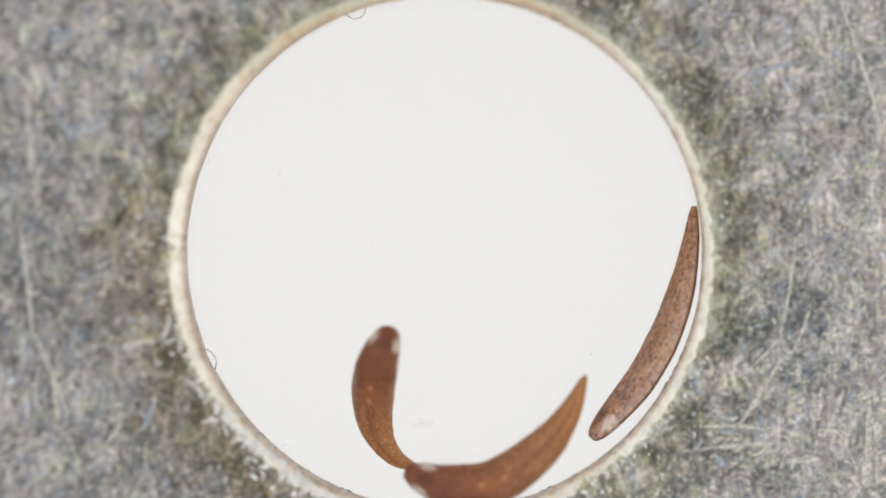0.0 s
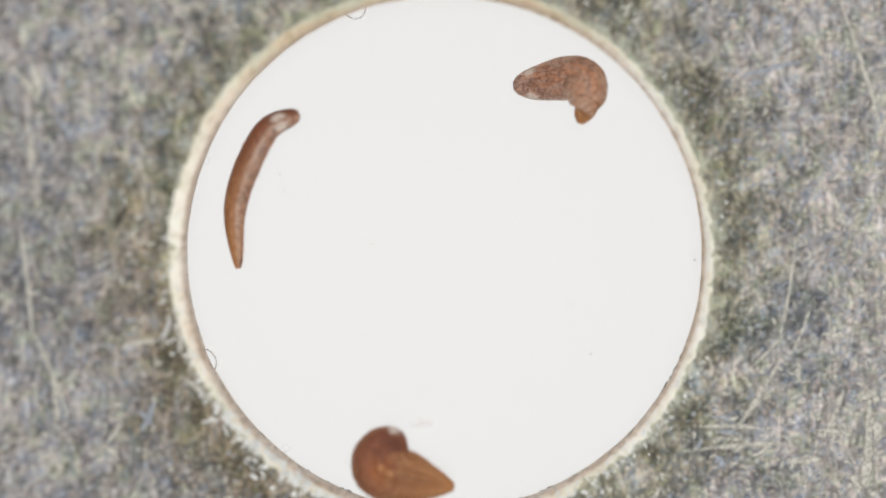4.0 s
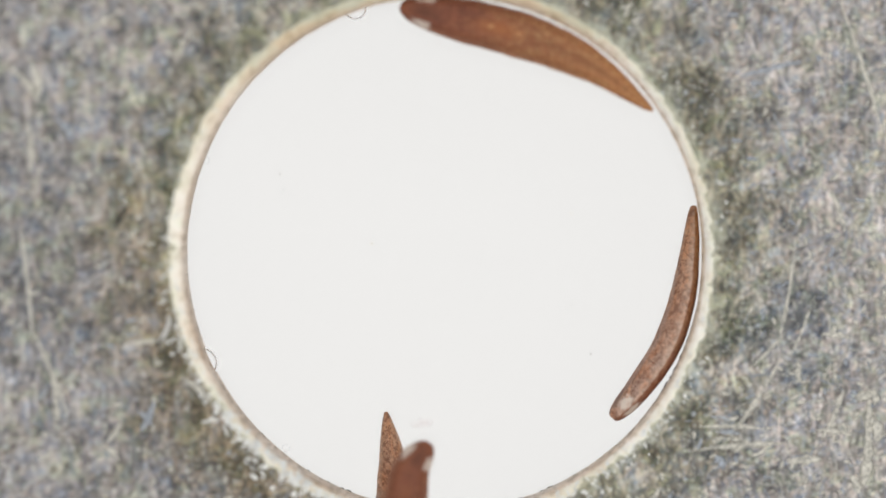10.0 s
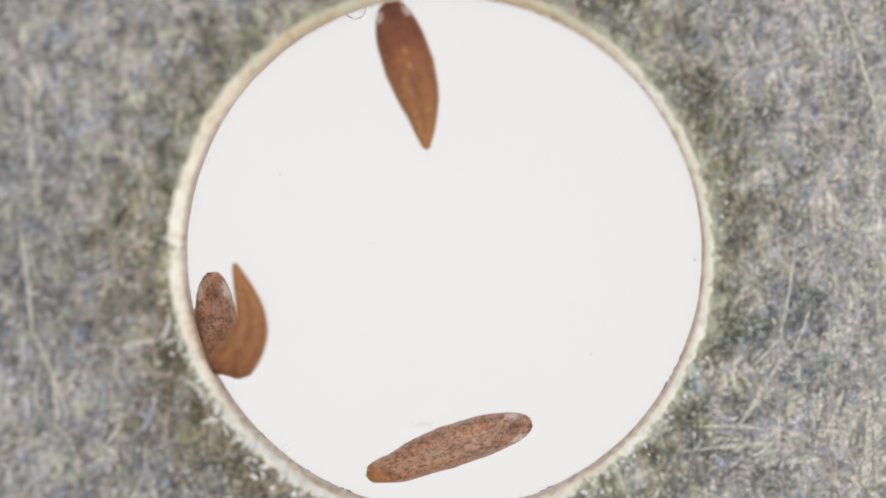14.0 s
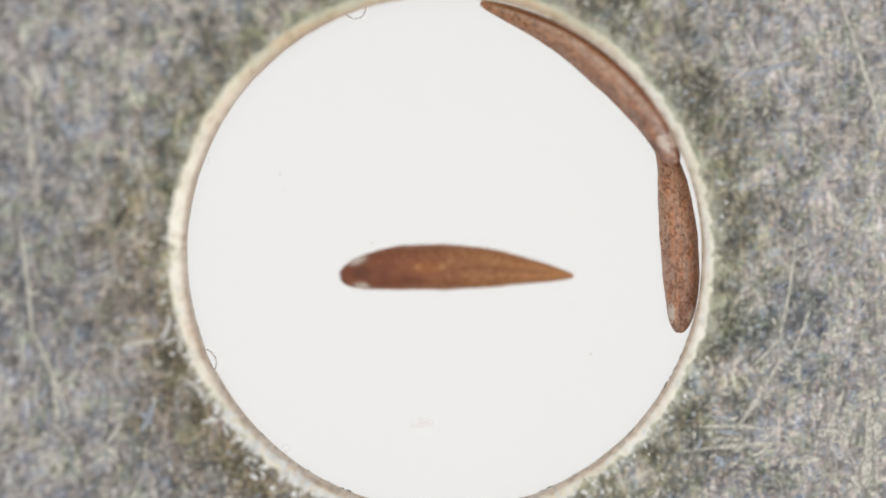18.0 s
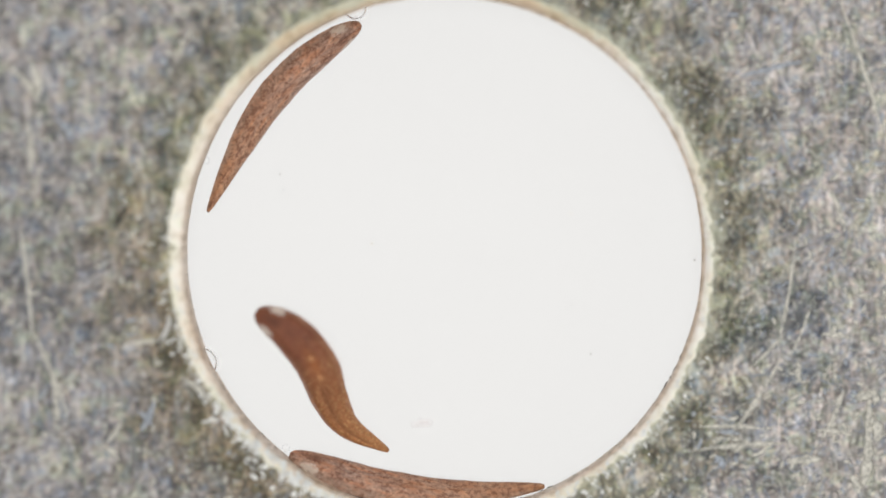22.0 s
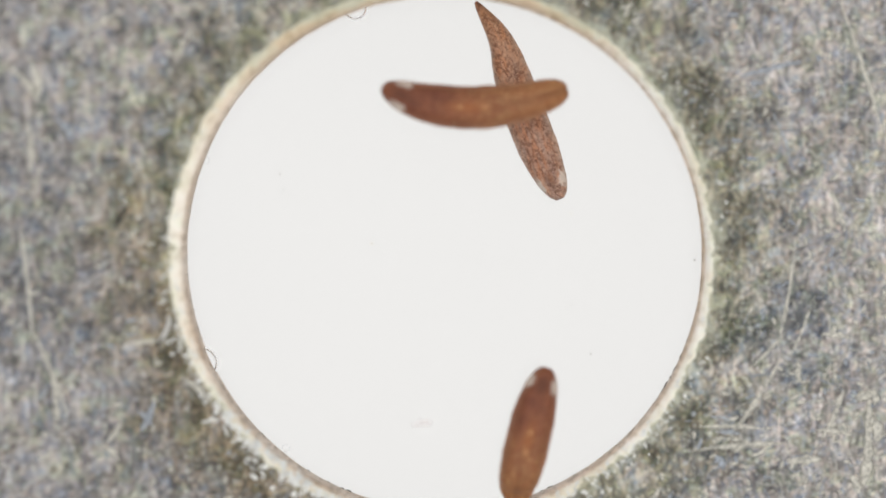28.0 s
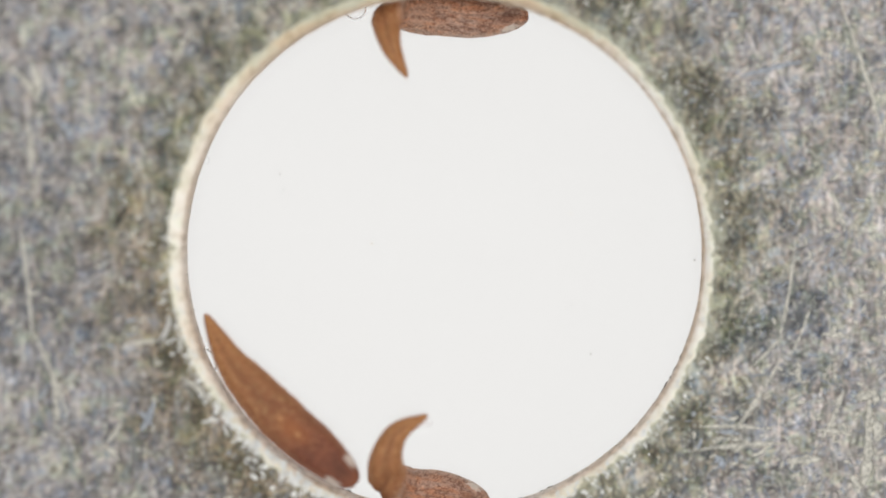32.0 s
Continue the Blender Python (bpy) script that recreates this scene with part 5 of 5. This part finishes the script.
    way.at(6.0, 180, 0, 1.05, (4.876, -3.690, 1.62), (3.992, -4.434, 1.62), (2.982, -5.107, 1.62), (1.859, -5.669, 1.62), (0.877, -5.921, 1.62), (0.174, -5.767, 1.62), (-0.092, -5.135, 1.62))
    way.at(6.5, 180, 0, 1.0, (5.790, -1.458, 1.62), (5.087, -2.441, 1.62), (4.175, -3.564, 1.62), (2.982, -4.757, 1.62), (1.522, -5.782, 1.62))
    way.at(7.0, -169, 0, 1.08, (6.160, -0.719, 1.04), (5.638, -1.778, 1.04), (5.045, -2.879, 1.04), (4.367, -3.937, 1.04), (3.633, -4.783, 1.04), (2.815, -5.404, 1.04))
    way.at(7.5, -130, 0, 1.0, (5.991, 0.579, 1.04), (5.751, -0.761, 1.04), (5.327, -2.173, 1.04), (4.552, -3.444, 1.04), (3.451, -4.685, 1.04))
    way.at(8.0, -102, -35, 1.12, (5.648, 2.517, 0.85), (5.902, 1.499, 0.85), (5.945, 0.227, 0.85), (5.860, -0.975, 0.85), (5.478, -2.205, 0.85), (4.630, -3.223, 0.85))
    way.at(8.5, -90, 0, 0.95, (4.694, 3.664, 1.63), (5.480, 2.541, 1.63), (5.858, 1.208, 1.63), (5.858, -0.195, 1.63), (5.367, -1.627, 1.63))
    way.at(9.0, -160, 80, 1.0, (3.163, 4.407, 1.63), (4.104, 4.084, 1.63), (4.946, 3.454, 1.63), (5.522, 2.471, 1.63), (5.872, 1.348, 1.63), (6.012, 0.225, 1.63), (5.886, -0.476, 1.63))
    way.at(9.5, -174, 0, 0.98, (1.410, 5.840, 1.63), (2.631, 5.278, 1.63), (3.824, 4.366, 1.63), (4.947, 3.243, 1.63), (5.719, 1.910, 1.63))
    way.at(10.0, -180, 0, 1.02, (-1.117, 6.093, 1.60), (0.034, 5.841, 1.60), (1.298, 5.546, 1.60), (2.561, 5.139, 1.60), (3.824, 4.507, 1.60), (5.172, 3.496, 1.60))
    way.at(10.5, -180, 0, 0.95, (-3.264, 5.166, 1.62), (-1.791, 5.447, 1.62), (-0.106, 5.588, 1.62), (1.578, 5.447, 1.62), (3.235, 5.111, 1.62))
    way.at(11.0, -180, 0, 1.0, (-4.863, 3.496, 1.62), (-4.035, 4.155, 1.62), (-3.053, 4.801, 1.62), (-1.930, 5.334, 1.62), (-0.737, 5.700, 1.62), (0.315, 5.896, 1.62), (1.311, 5.910, 1.62))
    way.at(11.5, -180, 0, 0.95, (-5.918, 1.742, 1.62), (-5.019, 2.893, 1.62), (-3.896, 4.085, 1.62), (-2.563, 5.208, 1.62), (-1.060, 6.008, 1.62))
    way.at(12.0, -180, 0, 0.98, (-6.085, -1.052, 1.62), (-5.888, 0.085, 1.62), (-5.608, 1.279, 1.62), (-5.243, 2.331, 1.62), (-4.709, 3.383, 1.62), (-4.008, 4.365, 1.62), (-3.180, 5.179, 1.62))
    way.at(12.5, -180, 0, 0.95, (-5.552, -2.807, 1.62), (-5.651, -1.318, 1.62), (-5.720, 0.225, 1.62), (-5.580, 1.840, 1.62), (-5.187, 3.370, 1.62))
    way.at(13.0, -180, 0, 1.1, (-5.327, -3.645, 0.50), (-5.105, -2.793, 1.58), (-5.060, -1.880, 1.62), (-5.200, -0.827, 1.62), (-5.509, 0.156, 1.62), (-6.014, 1.096, 1.62))
    way.at(13.5, 0, (0.15, 180), 1.15, (-5.721, -2.757, 0.31), (-5.399, -2.950, 1.04), (-5.086, -2.019, 1.68), (-5.086, -0.896, 1.68), (-5.648, 0.281, 1.68))
    way.at(14.0, 0, (0.45, 180), 1.05, (-5.849, -0.511, 0.31), (-5.792, -1.336, 0.31), (-5.675, -2.187, 0.37), (-5.189, -2.610, 1.58), (-4.815, -1.667, 1.78), (-5.224, -0.280, 1.73))
    way.at(14.5, 0, (0.72, 180), 1.0, (-6.176, 1.464, 0.31), (-6.048, 0.370, 0.31), (-5.790, -0.838, 0.35), (-5.399, -1.820, 1.04), (-4.915, -1.527, 1.73), (-4.915, -0.629, 1.73))
    way.at(15.5, 29, 0, 0.95, (-3.228, 5.264, 0.50), (-4.505, 4.484, 0.50), (-5.427, 3.349, 0.50), (-5.852, 2.072, 0.50), (-5.923, 0.653, 0.50))
    way.at(16.5, 110, 0, 0.95, (1.465, 5.936, 1.68), (0.174, 5.865, 1.68), (-1.368, 5.767, 1.68), (-3.052, 5.205, 1.68), (-4.623, 4.308, 1.68))
    way.at(17.0, 125, 0, 0.95, (3.986, 4.682, 1.78), (2.770, 5.346, 1.68), (1.297, 5.837, 1.68), (-0.527, 6.005, 1.68), (-2.182, 5.879, 1.68))
    way.at(17.5, 95, 0, 0.95, (4.804, 3.733, 1.68), (3.822, 4.715, 1.68), (2.559, 5.486, 1.68), (1.016, 5.977, 1.68), (-0.555, 6.174, 1.68))
    way.at(18.0, 75, 0, 1.1, (5.775, 2.215, 1.10), (5.183, 3.217, 1.10), (4.647, 3.851, 1.10), (4.054, 4.430, 1.10), (3.056, 5.238, 1.00), (2.014, 5.797, 0.85), (0.883, 6.250, 0.85))
    way.at(18.5, 84, 0, 0.92, (6.002, 0.787, 1.58), (5.511, 2.262, 1.58), (4.678, 3.745, 1.36), (3.423, 5.096, 1.04), (1.897, 5.985, 1.04))
    way.at(19.0, 76, 0, 0.95, (6.225, -0.617, 1.60), (5.961, 0.648, 1.30), (5.623, 1.887, 1.30), (5.160, 3.234, 1.00), (4.477, 4.188, 0.78), (3.638, 5.206, 0.50))
    way.at(19.5, 78, 0, 0.95, (5.604, -2.684, 0.37), (5.998, -1.050, 0.42), (5.927, 0.653, 0.42), (5.572, 2.215, 0.42), (5.033, 3.607, 0.42))
    way.at(20.0, 66, 0, 0.9, (4.352, -4.032, 0.40), (4.863, -3.393, 0.40), (5.431, -2.541, 0.40), (5.928, -1.547, 0.40), (6.126, -0.340, 0.40), (6.098, 1.008, 0.40), (5.913, 2.300, 0.40))
    way.at(20.5, 50, 0, 0.95, (3.160, -5.369, 0.37), (4.226, -4.318, 0.37), (5.149, -3.040, 0.37), (5.788, -1.477, 0.37), (6.172, 0.284, 0.37))
    way.at(21.0, 35, 0, 0.9, (0.689, -6.050, 0.37), (1.882, -5.908, 0.37), (3.018, -5.382, 0.37), (3.941, -4.672, 0.37), (4.793, -3.678, 0.37), (5.915, -2.258, 0.37))
    way.at(21.5, 45, 0, 0.92, (-1.740, -5.966, 0.37), (-0.107, -5.880, 0.37), (1.598, -5.667, 0.37), (3.160, -5.028, 0.37), (4.439, -4.204, 0.37))
    way.at(22.0, 42, 0, 0.9, (-3.913, -5.113, 0.37), (-2.947, -5.482, 0.37), (-1.811, -5.837, 0.37), (-0.391, -6.064, 0.37), (0.887, -6.064, 0.37), (2.521, -5.894, 0.37))
    way.at(22.5, 40, 0, 0.92, (-5.362, -3.466, 0.37), (-4.368, -4.602, 0.37), (-3.090, -5.383, 0.37), (-1.669, -5.809, 0.37), (-0.334, -5.909, 0.37))
    way.at(23.0, 15, 0, 0.9, (-4.795, -2.188, 0.33), (-4.795, -2.898, 0.33), (-4.511, -3.751, 0.33), (-3.872, -4.603, 0.33), (-2.806, -5.385, 0.33), (-1.670, -5.910, 0.33), (-0.604, -6.237, 0.33))
    way.at(23.5, 0, 0, 0.98, (-3.347, -0.597, 0.33), (-4.086, -1.620, 0.33), (-4.441, -2.899, 0.33), (-3.943, -4.249, 0.33), (-2.551, -5.286, 0.33))
    way.at(24.0, 0, 0, 0.98, (-1.840, 0.583, 0.33), (-2.522, 0.086, 0.33), (-3.304, -0.767, 0.33), (-3.914, -1.690, 0.33), (-4.170, -2.543, 0.33), (-4.113, -3.466, 0.33), (-3.545, -4.305, 0.33))
    way.at(24.5, 0, 0, 0.92, (0.220, 1.819, 0.33), (-0.746, 1.151, 0.33), (-1.812, 0.441, 0.33), (-2.806, -0.128, 0.33), (-3.659, -0.980, 0.33), (-4.042, -1.904, 0.33), (-4.085, -2.614, 0.33))
    way.at(25.0, 0, 0, 0.97, (2.536, 3.325, 0.33), (1.598, 2.785, 0.33), (0.462, 1.933, 0.33), (-0.675, 1.293, 0.33), (-1.954, 0.441, 0.33), (-3.318, -0.426, 0.33))
    way.at(25.5, 0, 0, 1.05, (4.227, 4.974, 0.33), (2.877, 4.135, 0.33), (1.812, 3.070, 0.33), (0.604, 1.862, 0.33), (-1.073, 0.824, 0.33))
    way.at(26.5, 0, 0, 1.1, (4.655, 4.634, 0.31), (4.227, 4.491, 0.33), (3.444, 4.063, 0.37), (2.450, 3.424, 0.37), (1.314, 2.642, 0.37))
    way.at(27.5, 180, (0.72, 0), 1.15, (0.343, 3.587, 1.83), (1.294, 3.489, 1.86), (2.275, 3.586, 1.88), (3.258, 4.010, 1.78), (2.983, 3.947, 1.58), (2.145, 3.745, 1.36))
    way.at(28.0, 180, (0.8, 0), 0.95, (-1.562, 4.077, 1.83), (-0.596, 3.726, 1.86), (0.595, 3.572, 1.86), (1.854, 3.698, 1.86), (2.770, 3.971, 1.68), (2.984, 4.019, 1.53), (1.939, 3.752, 1.13))
    way.at(28.5, 180, 0, 0.95, (-4.387, 4.380, 1.62), (-2.914, 4.156, 1.62), (-1.369, 3.875, 1.62), (0.175, 3.665, 1.62), (1.774, 3.651, 1.62))
    way.at(29.0, 180, 0, 1.03, (-5.972, 1.559, 1.62), (-5.299, 2.499, 1.62), (-4.597, 3.383, 1.62), (-3.615, 4.044, 1.62), (-2.633, 4.351, 1.62), (-1.579, 4.324, 1.62), (-0.583, 4.029, 1.62))
    way.at(29.5, 180, 0, 0.95, (-6.198, -1.290, 1.62), (-5.861, 0.225, 1.62), (-5.440, 1.770, 1.62), (-4.738, 3.243, 1.62), (-3.728, 4.774, 1.62))
    way.at(30.0, 180, 0, 1.07, (-4.752, -4.126, 1.60), (-5.342, -2.441, 1.60), (-5.665, -0.757, 1.60), (-5.749, 0.928, 1.60), (-5.566, 2.752, 1.60))
    way.at(30.5, 180, 0, 0.98, (-3.195, -5.249, 1.62), (-4.177, -4.126, 1.62), (-5.089, -2.793, 1.62), (-5.748, -1.318, 1.62), (-6.212, 0.282, 1.62))
    way.at(31.0, 180, 0, 1.3, (-3.756, -4.856, 1.60), (-3.924, -4.056, 1.60), (-4.387, -3.284, 1.60), (-5.019, -2.512, 1.60), (-5.510, -2.020, 1.60), (-6.030, -1.669, 1.60))
    way.at(31.5, 180, 0, 1.2, (-3.615, -4.799, 1.62), (-4.177, -4.055, 1.62), (-4.738, -3.213, 1.62), (-5.300, -2.371, 1.62), (-5.973, -1.458, 1.62))
    way.at(32.0, 180, 0, 1.08, (-2.211, -5.767, 1.62), (-3.124, -4.967, 1.62), (-3.966, -4.237, 1.62), (-4.737, -3.423, 1.62), (-5.369, -2.651, 1.62), (-5.958, -1.543, 1.62))
    way.drive(third, third_halves)


first, first_halves = flatworm("brown flatworm with a pointed tail gliding in shallow water", 0.0)
second, second_halves = flatworm("brown flecked flatworm gliding along the washer's hole", 23.0)
third, third_halves = flatworm("broad red-brown flatworm with pale patches beside its head", 51.0)
motions()
